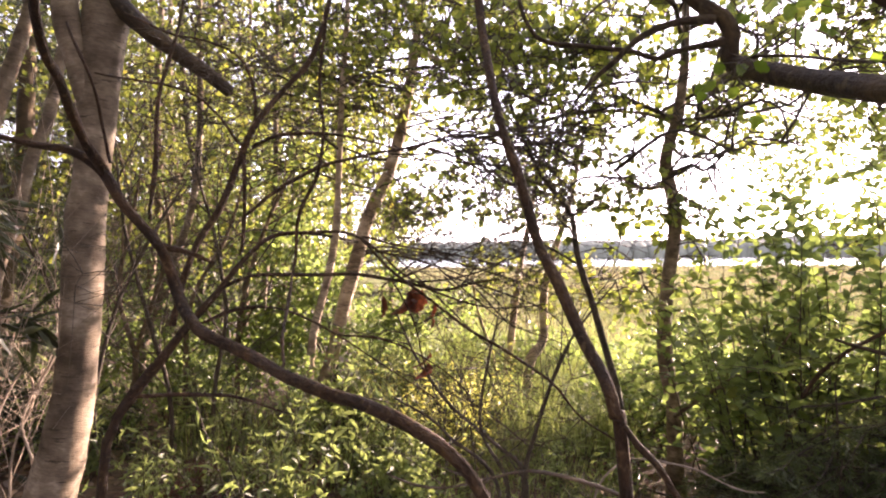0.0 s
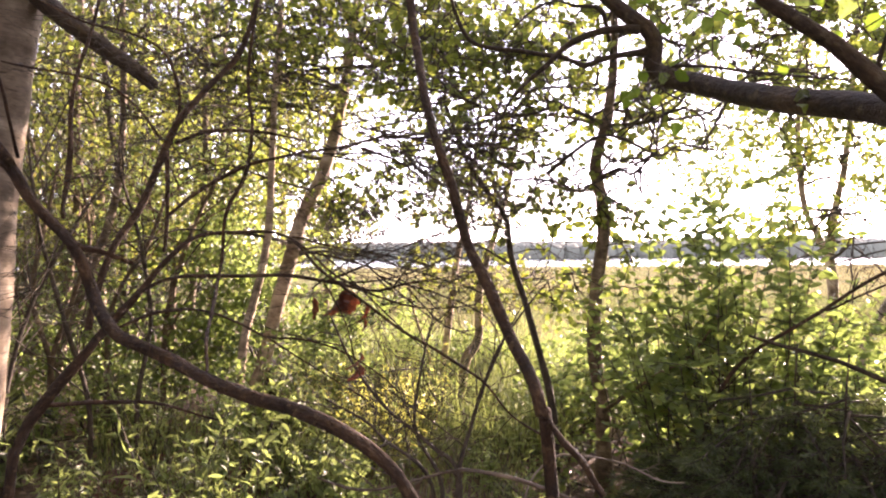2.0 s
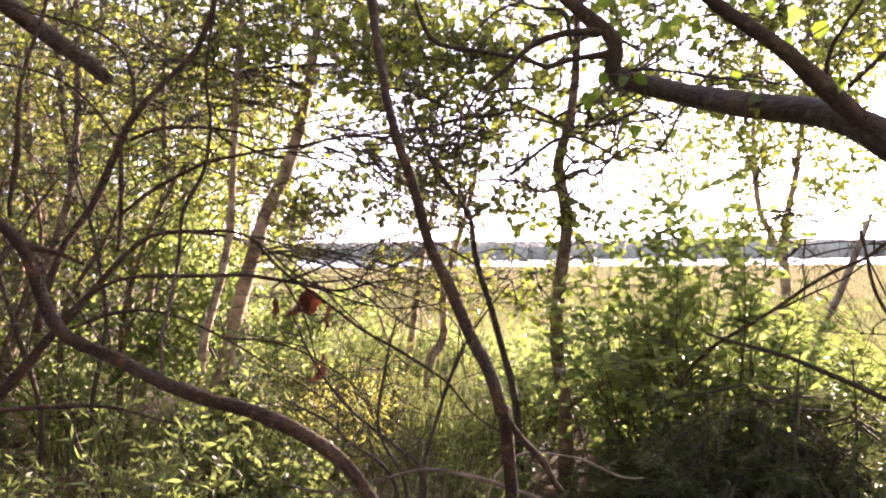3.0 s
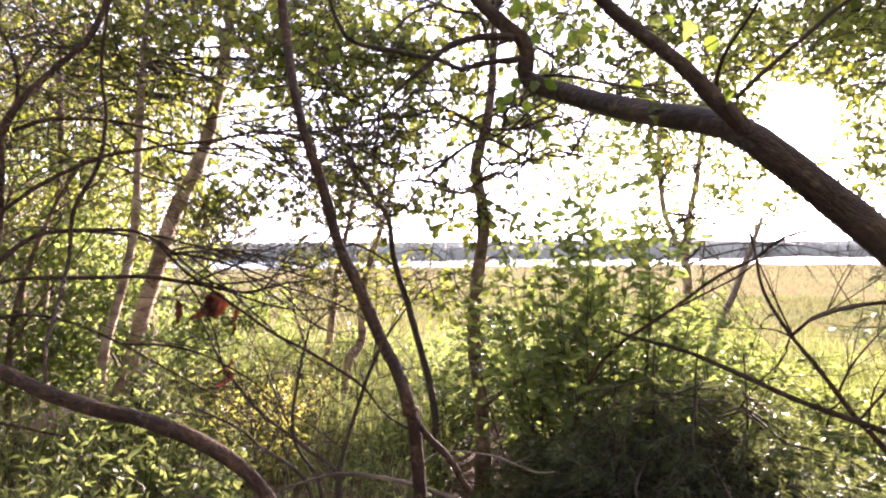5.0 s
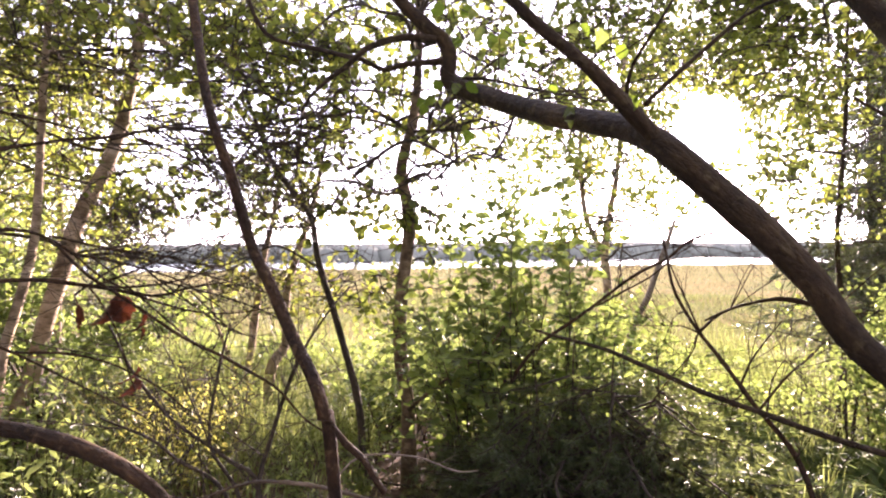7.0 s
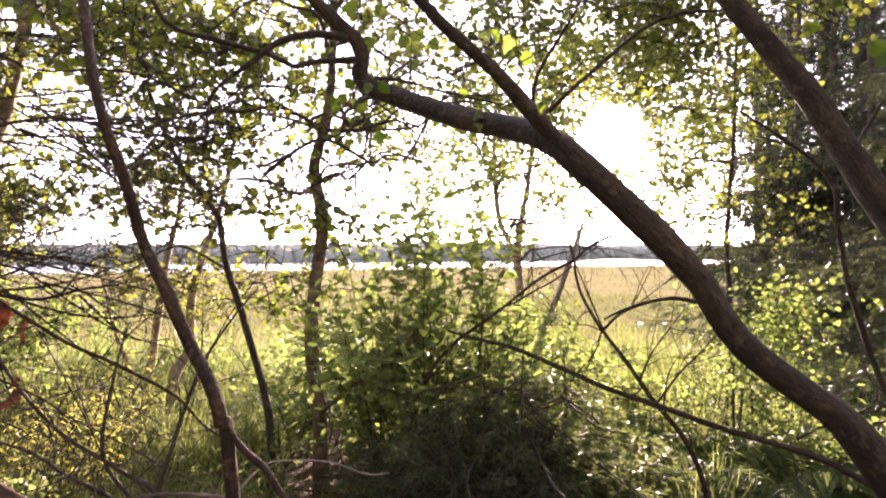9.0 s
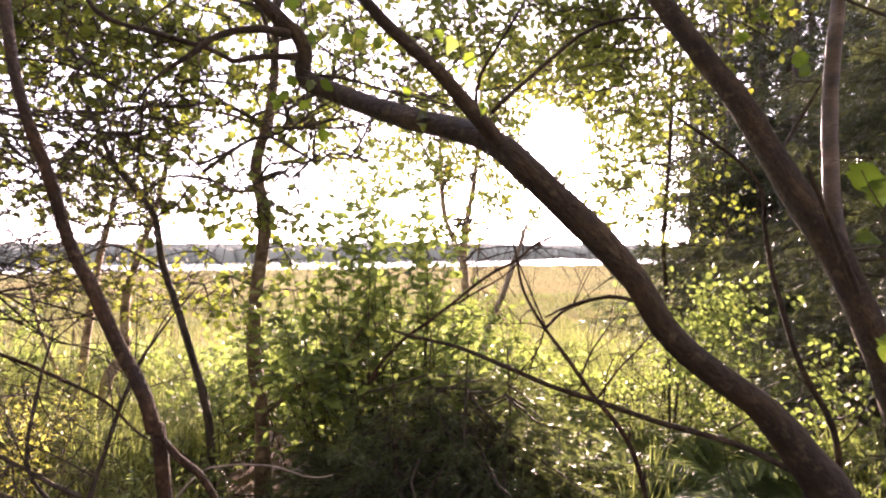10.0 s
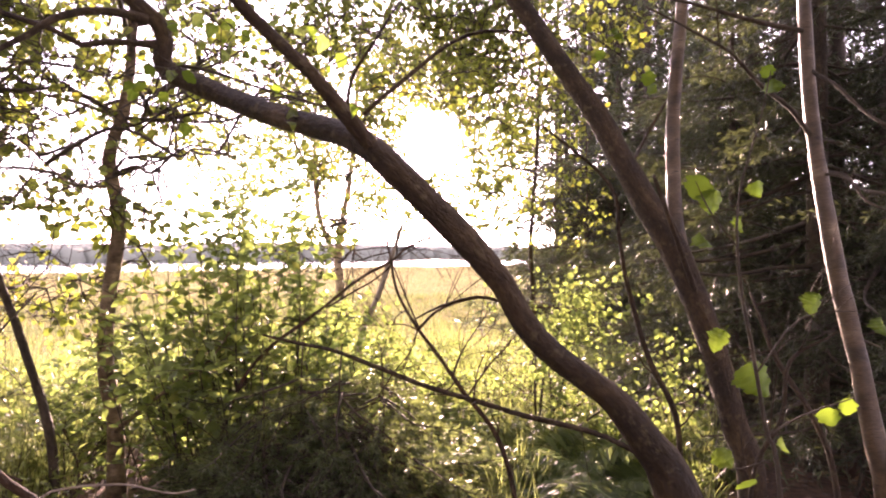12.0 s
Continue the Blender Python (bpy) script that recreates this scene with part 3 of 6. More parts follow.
# broad trunk behind it, forked low
P = [(3.46, 0.92, -0.12, 0.073), (3.36, 0.92, 0.47, 0.067), (3.34, 0.99, 0.69, 0.064), (3.32, 1.05, 0.94, 0.063), (3.29, 1.13, 1.22, 0.065), (3.24, 1.27, 1.59, 0.072), (3.19, 1.37, 1.79, 0.071), (3.14, 1.49, 2.03, 0.063), (3.08, 1.60, 2.27, 0.060), (3.02, 1.72, 2.48, 0.057), (2.94, 1.84, 2.69, 0.054), (2.85, 1.98, 2.95, 0.053), (2.60, 2.28, 3.54, 0.042), (2.36, 2.52, 4.19, 0.027)]
root = P[0][:2] + (float(ground_height(*P[0][:2])),)
forked = thing("forked_birch", root, "forked birch with brown leaning stem and a pale upright stem", "tree")
sk = limbs(forked, root, [
    ("trunk", P),
    ("branch", [(3.15, 1.46, 1.99, 0.011), (3.37, 1.48, 2.18, 0.009), (3.51, 1.40, 2.43, 0.007)]),
    ("branch", [(3.29, 1.13, 1.25, 0.018), (3.06, 1.19, 1.67, 0.012), (2.93, 1.23, 1.92, 0.008)]),
], ALDER, sides=14, step=0.06, seed=19)
limbs(forked, root, [("stem", [(3.31, 1.24, 1.48, 0.046), (3.34, 1.29, 1.73, 0.041), (3.38, 1.32, 2.02, 0.038), (3.43, 1.34, 2.31, 0.037), (3.43, 1.32, 2.60, 0.035), (3.49, 1.32, 2.90, 0.033), (3.55, 1.30, 3.74, 0.024)])], SILVER, sides=12, step=0.06, seed=20)
crown(forked, root, sk, [(polar(58, 4.2, 3.2), (0.9, 0.7, 0.6), 260), (polar(48, 4.4, 3.2), (0.9, 0.7, 0.6), 260), (polar(40, 4.6, 3.2), (0.8, 0.7, 0.6), 200), (polar(54, 5.2, 2.9), (0.9, 0.8, 0.5), 110), (polar(50, 5.8, 3.6), (1.0, 0.8, 0.6), 150), (polar(43, 5.4, 3.5), (1.0, 0.8, 0.5), 130)], 17, ALDER_LEAF, 0.052, 5, gaps=0.53, thick=0.006, reach=0.22, scale=0.6)

# pale birch at the right end
P = [(3.32, 0.36, -0.12, 0.059), (3.27, 0.36, 0.53, 0.049), (3.26, 0.41, 0.80, 0.043), (3.26, 0.46, 1.09, 0.040), (3.25, 0.52, 1.38, 0.038), (3.24, 0.56, 1.62, 0.036), (3.23, 0.60, 1.90, 0.033), (3.23, 0.63, 2.15, 0.030), (3.22, 0.65, 2.46, 0.029), (3.22, 0.66, 2.74, 0.027), (3.21, 0.69, 3.34, 0.018), (3.21, 0.71, 3.79, 0.011)]
root = P[0][:2] + (float(ground_height(*P[0][:2])),)
tree = thing("birch_tree", root, "slender brown birch with a sunlit pale rim of bark", "tree")
sk = limbs(tree, root, [("trunk", P)], SILVER, sides=12, seed=23)
sk = np.vstack([sk, boughs(tree, root, sk, 12, 1.2, 26, TWIG, P[-1][2] - 0.6, radius=0.01)])
crown(tree, root, sk, [((P[-1][0], P[-1][1], P[-1][2] + 0.3), (1.0, 1.0, 0.7), 110)], 26, BIRCH_LEAF, 0.06, 6, kind=CHIP, thick=0.008, scale=0.6)
limbs(tree, root, [("branch", [(3.23, 0.62, 2.05, 0.011), (3.11, 0.69, 2.19, 0.010), (2.99, 0.77, 2.28, 0.009), (2.85, 0.86, 2.41, 0.007), (2.76, 0.97, 2.49, 0.006), (2.65, 1.12, 2.62, 0.005)]), ("branch", [(3.23, 0.60, 1.90, 0.008), (3.15, 0.48, 1.86, 0.006), (3.11, 0.41, 1.76, 0.005), (3.07, 0.32, 1.71, 0.003)]), ("branch", [(3.22, 0.64, 2.38, 0.010), (3.15, 0.50, 2.24, 0.007), (3.07, 0.35, 2.04, 0.006)]), ("branch", [(3.22, 0.65, 2.54, 0.011), (3.03, 0.80, 2.57, 0.010), (2.81, 0.99, 2.63, 0.007), (2.62, 1.19, 2.70, 0.006)])], TWIG, sides=7, seed=24, wander=0.008)

# big birch at the left end, its broken branch still on
P = [(-1.80, 2.68, -0.12, 0.13), (-1.73, 2.69, 0.44, 0.106), (-1.675, 2.71, 0.70, 0.096), (-1.64, 2.74, 1.00, 0.084), (-1.62, 2.75, 1.30, 0.083), (-1.61, 2.76, 1.60, 0.085), (-1.59, 2.78, 1.86, 0.079), (-1.57, 2.79, 2.12, 0.083), (-1.55, 2.80, 2.40, 0.090), (-1.53, 2.81, 2.69, 0.096), (-1.51, 2.82, 3.08, 0.084), (-1.47, 2.84, 3.74, 0.053)]
root = P[0][:2] + (float(ground_height(*P[0][:2])),)
tree = thing("birch_tree", root, "stout birch with pale sunlit bark and a broken-off branch", "tree")
sk = limbs(tree, root, [("trunk", P), ("branch", [(-1.575, 2.79, 2.16, 0.06), (-1.62, 2.76, 2.36, 0.06), (-1.67, 2.73, 2.60, 0.055), (-1.71, 2.70, 3.14, 0.036)])], BIRCH, sides=14, seed=29)
x, y, z, rad = P[-1]
top = limbs(tree, root, [("upper_trunk", [(x, y, z - 0.05, rad), (x + 0.1, y, z + 1.2, rad * 0.7), (x + 0.05, y + 0.1, z + 2.6, rad * 0.25)])], BIRCH, sides=10, step=0.15, seed=28)
top = np.vstack([top, boughs(tree, root, top, 14, 1.5, 28, TWIG, z + 0.2, radius=0.012)])
crown(tree, root, top, [((x, y, z + 1.6), (1.3, 1.3, 1.1), 150)], 28, BIRCH_LEAF, 0.07, 6, kind=CHIP, thick=0.009, scale=0.6)

limbs(tree, root, [("broken_branch", [(-1.50, 2.77, 2.70, 0.045), (-1.36, 2.78, 2.56, 0.041), (-1.19, 2.81, 2.43, 0.038), (-1.06, 2.81, 2.34, 0.033), (-0.98, 2.84, 2.27, 0.027)])], ALDER, seed=30)

# leaning birch further back
P = [(-1.13, 5.70, -0.25, 0.087), (-1.13, 5.70, -0.34, 0.067), (-1.17, 5.69, 0.078, 0.062), (-1.05, 5.71, 0.49, 0.063), (-0.95, 5.73, 0.91, 0.063), (-0.84, 5.75, 1.33, 0.067), (-0.71, 5.77, 1.81, 0.063), (-0.52, 5.79, 2.23, 0.059), (-0.40, 5.80, 2.61, 0.054), (-0.32, 5.80, 3.03, 0.050), (-0.24, 5.81, 3.52, 0.045), (-0.17, 5.81, 4.05, 0.041), (-0.057, 5.81, 5.22, 0.027)]
root = P[0][:2] + (float(ground_height(*P[0][:2])),)
tree = thing("birch_tree", root, "leaning birch with brown upper and pale lower trunk", "tree")
sk = limbs(tree, root, [("trunk", P), ("branch", [(-0.36, 5.80, 2.74, 0.023), (-0.60, 5.78, 2.87, 0.018), (-0.96, 5.73, 3.23, 0.011)]), ("branch", [(-0.25, 5.80, 3.41, 0.023), (0.091, 5.64, 3.20, 0.015), (0.34, 5.47, 2.85, 0.009)])], PALING, seed=31)
sk = np.vstack([sk, boughs(tree, root, sk, 32, 1.8, 5, TWIG, 1.4, radius=0.014)])
crown(tree, root, sk, [(polar(-6, 6.2, 3.7), (1.7, 1.4, 1.3), 300), (polar(1, 5.8, 3.35), (1.2, 1.0, 0.75), 150), (polar(-15, 6.2, 3.5), (1.6, 1.3, 1.3), 250), (polar(6, 6.6, 4.1), (1.7, 1.2, 0.8), 240), (polar(-7.5, 6.6, 2.35), (0.8, 0.7, 0.6), 100), (polar(1, 5.7, 2.0), (0.9, 0.6, 0.4), 44), (polar(-4, 5.8, 1.85), (0.6, 0.6, 0.35), 50), (polar(7, 5.7, 2.2), (0.7, 0.6, 0.5), 34)], 33, ALDER_LEAF, 0.064, 5, BROAD, gaps=0.51, thick=0.011, scale=0.45, reach=0.3)


def sapling(pts, label, blobs, seed, bark_mat=GREY, leaf_mat=BIRCH_LEAF, size=0.06, per=6, extra=(), gaps=0.5, name="birch_sapling", kind=ROUND, bough_count=5, bough_length=0.9, bough_radius=0.009):
    root_ = tuple(pts[0][:2]) + (float(ground_height(*pts[0][:2])),)
    ob = thing(name, root_, label, "tree")
    sk_ = limbs(ob, root_, [("trunk", pts)] + [("branch", e_) for e_ in extra], bark_mat, sides=8, step=0.1, seed=seed, wander=0.012)
    if blobs:
        sk_ = np.vstack([sk_, boughs(ob, root_, sk_, bough_count, bough_length, seed, TWIG, 1.3, radius=bough_radius)])
        crown(ob, root_, sk_, blobs, seed, leaf_mat, size, per, kind, gaps, thick=0.007, scale=0.6, reach=0.22)
    elif name == "birch_sapling" and pts[-1][2] > 3:
        tip = np.array(pts[-1][:3])
        sk_ = np.vstack([sk_, boughs(ob, root_, sk_, 8, 0.9, seed, TWIG, tip[2] - 0.7, radius=bough_radius)])
        crown(ob, root_, sk_, [(tip, (0.8, 0.8, 0.7), 70)], seed, leaf_mat, 0.07, 6, CHIP, gaps, thick=0.007, scale=0.6, reach=0.22)
    return ob


sapling([(-1.19, 5.27, -0.22, 0.049), (-1.19, 5.27, -0.006, 0.041), (-1.17, 5.27, 0.33, 0.039), (-1.13, 5.28, 0.77, 0.039), (-1.02, 5.30, 1.20, 0.037), (-0.95, 5.32, 1.59, 0.034), (-0.90, 5.32, 2.23, 0.029), (-0.85, 5.33, 3.21, 0.025), (-0.79, 5.34, 4.68, 0.017)], "thin upright birch with pale bark", [(polar(-9, 5.6, 3.3), (0.7, 0.7, 0.7), 130)], 41, PALING)
sapling([(0.62, 6.47, -0.33, 0.049), (0.62, 6.47, -0.37, 0.041), (0.65, 6.47, 0.23, 0.040), (0.73, 6.46, 0.76, 0.038), (0.81, 6.45, 1.36, 0.035), (0.90, 6.44, 1.77, 0.025), (1.04, 6.42, 2.60, 0.020)], "thin pale young birch in the grass", [(polar(8, 6.5, 2.0), (0.6, 0.5, 0.5), 60), (polar(6, 6.4, 1.25), (0.7, 0.4, 0.4), 60)], 43, PALING, extra=[[(0.65, 6.47, 0.047, 0.025), (0.38, 6.39, 0.83, 0.015), (0.27, 6.29, 1.31, 0.010)]])
sapling([(0.78, 5.95, -0.31, 0.056), (0.78, 5.95, -0.38, 0.047), (0.82, 5.94, 0.39, 0.051), (0.96, 5.92, 0.66, 0.046), (0.98, 5.92, 1.15, 0.037), (1.09, 5.90, 1.59, 0.030), (1.25, 5.87, 2.07, 0.023), (1.33, 5.85, 2.61, 0.018)], "crooked pale young birch in the grass", [(polar(11, 6, 2.2), (0.6, 0.5, 0.5), 60), (polar(12, 6, 1.2), (0.7, 0.4, 0.35), 60)], 47, PALING)
sapling([(1.19, 4.03, -0.22, 0.033), (1.19, 4.03, 0.20, 0.028), (1.16, 4.04, 0.55, 0.026), (1.09, 4.06, 0.81, 0.024), (1.01, 4.08, 1.08, 0.023), (0.89, 4.10, 1.50, 0.021), (0.86, 4.11, 1.75, 0.018), (0.77, 4.13, 1.90, 0.018), (0.65, 4.15, 2.07, 0.016), (0.54, 4.16, 2.31, 0.014), (0.45, 4.18, 2.58, 0.012)], "thin dark sapling with a fork", [(polar(8, 4.2, 2.05), (0.75, 0.5, 0.4), 9), (polar(14, 4.2, 1.8), (0.5, 0.4, 0.35), 9), (polar(4, 4.4, 2.8), (0.8, 0.6, 0.4), 28), (polar(0, 4.6, 3.2), (0.8, 0.6, 0.5), 55)], 53, TWIG, ALDER_LEAF, 0.07, kind=BROAD, extra=[[(0.86, 4.11, 1.75, 0.010), (0.98, 4.08, 1.82, 0.008), (1.05, 4.07, 1.93, 0.005)]], name="alder_sapling")
sapling([(5.91, 7.47, -0.53, 0.075), (5.91, 7.47, 0.56, 0.063), (5.91, 7.48, 1.06, 0.066), (5.88, 7.50, 1.47, 0.060), (5.93, 7.46, 2.00, 0.045), (5.99, 7.41, 2.41, 0.042), (6.04, 7.37, 2.94, 0.040), (6.08, 7.34, 3.67, 0.035), (6.15, 7.28, 5.12, 0.028)], "thin forked marsh birch against the lake", [(polar(41, 9.3, 3.9), (1.6, 1.2, 0.9), 380), (polar(33, 9.3, 3.4), (1.4, 1.2, 1.1), 280), (polar(49, 9, 4.0), (1.6, 1.2, 0.9), 380), (polar(40, 9.3, 2.5), (1.7, 1.0, 0.75), 210), (polar(51, 9, 2.7), (1.3, 0.8, 0.9), 200), (polar(31, 9.4, 2.5), (1.2, 0.8, 0.7), 120), (polar(25, 8.4, 3.5), (1.1, 0.9, 0.9), 190), (polar(36, 9.3, 1.9), (1.5, 0.8, 0.35), 80), (polar(46, 9.3, 3.3), (1.5, 1.0, 0.9), 150), (polar(53, 9, 3.6), (1.3, 1.0, 1.0), 140)], 59, PALING, ALDER_LEAF, 0.075, 6, gaps=0.54, bough_count=38, bough_length=2.0, bough_radius=0.018,
        extra=[[(5.87, 7.51, 1.45, 0.049), (5.77, 7.59, 1.72, 0.045), (5.66, 7.66, 2.01, 0.042), (5.62, 7.69, 2.47, 0.039), (5.60, 7.71, 3.22, 0.032), (5.61, 7.70, 4.22, 0.021)]])
sapling([(5.19, 6.13, -0.43, 0.049), (5.19, 6.13, 0.45, 0.041), (5.36, 5.98, 1.00, 0.038), (5.50, 5.85, 1.55, 0.035), (5.58, 5.78, 1.89, 0.023)], "leaning pale dead stem by the meadow", [], 61, PALE)
sapling([(-2.82, 3.71, -0.12, 0.049), (-2.72, 3.71, 1.21, 0.041), (-2.63, 3.77, 1.73, 0.040), (-2.56, 3.82, 2.12, 0.039), (-2.48, 3.87, 2.41, 0.037), (-2.42, 3.91, 2.78, 0.036), (-2.35, 3.95, 3.23, 0.035), (-2.25, 4.01, 4.28, 0.022)], "leaning pale birch beside the stout birch", [], 65, BIRCH)
sapling([(-3.16, 3.95, -0.12, 0.061), (-3.06, 3.95, 1.96, 0.051), (-2.97, 4.02, 2.30, 0.050), (-2.88, 4.09, 2.72, 0.049), (-2.82, 4.13, 3.00, 0.047), (-2.74, 4.18, 3.48, 0.042), (-2.65, 4.24, 4.44, 0.027)], "leaning pale birch at the wood's edge", [], 66, BIRCH)
sapling([(-2.97, 5.83, -0.21, 0.064), (-2.87, 5.83, 0.59, 0.054), (-2.76, 5.88, 0.90, 0.051), (-2.65, 5.94, 1.28, 0.049), (-2.53, 5.99, 1.66, 0.039), (-2.43, 6.03, 2.16, 0.033), (-2.38, 6.05, 2.89, 0.031), (-2.40, 6.04, 3.99, 0.025)], "pinkish slim birch stem in the thicket", [], 67, BIRCH)
for i, (bear, dist, lean, thick) in enumerate([(-37, 6.5, 0.2, 0.08), (-26, 9, 0.1, 0.05), (-23, 10, -0.05, 0.055), (-21, 8, -0.1, 0.045), (-18, 11, 0.05, 0.05), (-15, 9, 0.1, 0.035), (-28, 12, 0.0, 0.06), (-12, 12, -0.1, 0.05), (-31, 10, 0.08, 0.06), (-40, 9, 0.1, 0.07), (-17, 7.5, 0.12, 0.04)]):
    x, y, _ = polar(bear, dist)
    z0 = float(ground_height(x, y)) - 0.1
    pts = [(x, y, z0, thick * 1.3), (x + lean * 0.7, y, 0.9, thick), (x + lean * 1.6 + 0.05, y, 2.2, thick * 0.9), (x + lean * 2.4 - 0.04, y, 3.6, thick * 0.75), (x + lean * 3.2, y, 6.0, thick * 0.5)]
    sapling(pts, "slender birch in the leafy thicket", [((x + lean * 2, y, 3.6), (1.3, 1.3, 1.6), 260), ((x + lean, y, 2.0), (1.1, 1.0, 0.9), 150)], 70 + i, (GREY, GREY, BIRCH, TWIG)[i % 4], BIRCH_LEAF, 0.075, 6, kind=CHIP)

# dead branching shrub close to the path
P = [(0.26, 0.91, -0.12, 0.012), (0.21, 0.91, 0.83, 0.011), (0.14, 0.90, 1.03, 0.010), (0.053, 0.90, 1.19, 0.010), (0.012, 0.91, 1.24, 0.010), (-0.049, 0.96, 1.27, 0.011), (-0.13, 1.01, 1.29, 0.012), (-0.22, 1.08, 1.30, 0.012), (-0.32, 1.16, 1.32, 0.013), (-0.42, 1.24, 1.35, 0.013), (-0.53, 1.32, 1.38, 0.014), (-0.61, 1.41, 1.45, 0.013), (-0.64, 1.39, 1.55, 0.012), (-0.70, 1.36, 1.64, 0.011), (-0.74, 1.34, 1.72, 0.012), (-0.79, 1.31, 1.76, 0.009), (-0.85, 1.28, 1.77, 0.007), (-0.94, 1.21, 1.79, 0.005)]
root = P[0][:2] + (float(ground_height(*P[0][:2])),)
shrub = thing("dead_shrub", root, "leafless dead shrub with arching dark branches beside the path", "shrub")
sk = limbs(shrub, root, [("limb", P)], DEAD, sides=8, step=0.03, seed=101, wander=0.003, lumps=0.14)
sk = np.vstack([sk, limbs(shrub, root, [("stem", [(-0.88, 1.39, -0.12, 0.014), (-0.78, 1.39, 0.97, 0.011), (-0.76, 1.40, 1.13, 0.012), (-0.71, 1.42, 1.22, 0.012), (-0.62, 1.43, 1.34, 0.011), (-0.56, 1.48, 1.43, 0.008), (-0.50, 1.53, 1.52, 0.007), (-0.44, 1.57, 1.58, 0.005), (-0.36, 1.61, 1.59, 0.005), (-0.26, 1.65, 1.59, 0.004), (-0.19, 1.69, 1.55, 0.003), (-0.10, 1.72, 1.47, 0.003), (0.025, 1.75, 1.42, 0.002)])], DEAD, sides=8, step=0.03, seed=102, wander=0.003, lumps=0.14)])
sk = np.vstack([sk, limbs(shrub, root, [("branch", [(-0.63, 1.43, 1.37, 0.008), (-0.61, 1.49, 1.54, 0.008), (-0.55, 1.53, 1.66, 0.008), (-0.51, 1.57, 1.80, 0.009), (-0.47, 1.58, 1.88, 0.008), (-0.41, 1.63, 1.98, 0.007), (-0.34, 1.66, 2.09, 0.007), (-0.30, 1.70, 2.27, 0.006)])], DEAD, sides=8, step=0.03, seed=103, wander=0.003, lumps=0.14)])
sk = np.vstack([sk, limbs(shrub, root, [("branch", [(-0.51, 1.57, 1.80, 0.006), (-0.50, 1.55, 1.69, 0.005), (-0.50, 1.55, 1.62, 0.005), (-0.50, 1.53, 1.54, 0.004)])], DEAD, sides=8, step=0.03, seed=104, wander=0.003, lumps=0.14)])
sk = np.vstack([sk, limbs(shrub, root, [("branch", [(-0.50, 1.55, 1.63, 0.004), (-0.43, 1.59, 1.70, 0.005), (-0.34, 1.64, 1.76, 0.005), (-0.22, 1.68, 1.80, 0.004), (-0.100, 1.72, 1.83, 0.004), (0.027, 1.75, 1.87, 0.003), (0.11, 1.77, 1.89, 0.002)])], DEAD, sides=8, step=0.03, seed=105, wander=0.003, lumps=0.14)])
sk = np.vstack([sk, limbs(shrub, root, [("branch", [(-0.58, 1.44, 1.39, 0.005), (-0.54, 1.49, 1.45, 0.005), (-0.48, 1.53, 1.48, 0.004), (-0.37, 1.59, 1.48, 0.005), (-0.25, 1.63, 1.48, 0.005), (-0.13, 1.67, 1.46, 0.005), (-0.007, 1.70, 1.43, 0.004), (0.087, 1.70, 1.45, 0.003), (0.17, 1.70, 1.46, 0.002)])], DEAD, sides=8, step=0.03, seed=106, wander=0.003, lumps=0.14)])
sk = np.vstack([sk, limbs(shrub, root, [("branch", [(-0.58, 1.45, 1.37, 0.004), (-0.50, 1.50, 1.40, 0.004), (-0.43, 1.55, 1.40, 0.003), (-0.36, 1.59, 1.37, 0.003), (-0.28, 1.63, 1.32, 0.003), (-0.16, 1.67, 1.23, 0.002), (-0.024, 1.70, 1.13, 0.002)])], DEAD, sides=8, step=0.03, seed=107, wander=0.003, lumps=0.14)])
sk = np.vstack([sk, limbs(shrub, root, [("branch", [(-0.49, 1.58, 1.81, 0.005), (-0.43, 1.62, 1.85, 0.005), (-0.34, 1.66, 1.86, 0.004), (-0.22, 1.71, 1.85, 0.003), (-0.13, 1.74, 1.83, 0.002)])], DEAD, sides=8, step=0.03, seed=108, wander=0.003, lumps=0.14)])
sk = np.vstack([sk, limbs(shrub, root, [("branch", [(-0.50, 1.58, 1.81, 0.004), (-0.48, 1.58, 1.91, 0.004), (-0.51, 1.57, 2.03, 0.003), (-0.59, 1.54, 2.07, 0.003), (-0.67, 1.51, 2.08, 0.003), (-0.76, 1.47, 2.12, 0.002)])], DEAD, sides=8, step=0.03, seed=109, wander=0.003, lumps=0.14)])
sk = np.vstack([sk, limbs(shrub, root, [("branch", [(-0.51, 1.57, 1.81, 0.004), (-0.58, 1.57, 1.90, 0.003), (-0.65, 1.57, 1.95, 0.003), (-0.75, 1.54, 1.97, 0.003), (-0.85, 1.50, 1.98, 0.002)])], DEAD, sides=8, step=0.03, seed=110, wander=0.003, lumps=0.14)])
sk = np.vstack([sk, limbs(shrub, root, [("branch", [(-0.30, 1.14, 1.32, 0.003), (-0.33, 1.27, 1.39, 0.004), (-0.38, 1.56, 1.49, 0.004), (-0.37, 1.59, 1.64, 0.005), (-0.33, 1.62, 1.74, 0.005), (-0.32, 1.65, 1.87, 0.004), (-0.33, 1.66, 1.99, 0.004), (-0.31, 1.68, 2.23, 0.004)])], DEAD, sides=8, step=0.03, seed=111, wander=0.003, lumps=0.14)])
sk = np.vstack([sk, limbs(shrub, root, [("stub", [(-0.64, 1.39, 1.56, 0.008), (-0.59, 1.42, 1.54, 0.006), (-0.54, 1.44, 1.52, 0.005)])], DEAD, sides=8, step=0.03, seed=112, wander=0.003, lumps=0.14)])
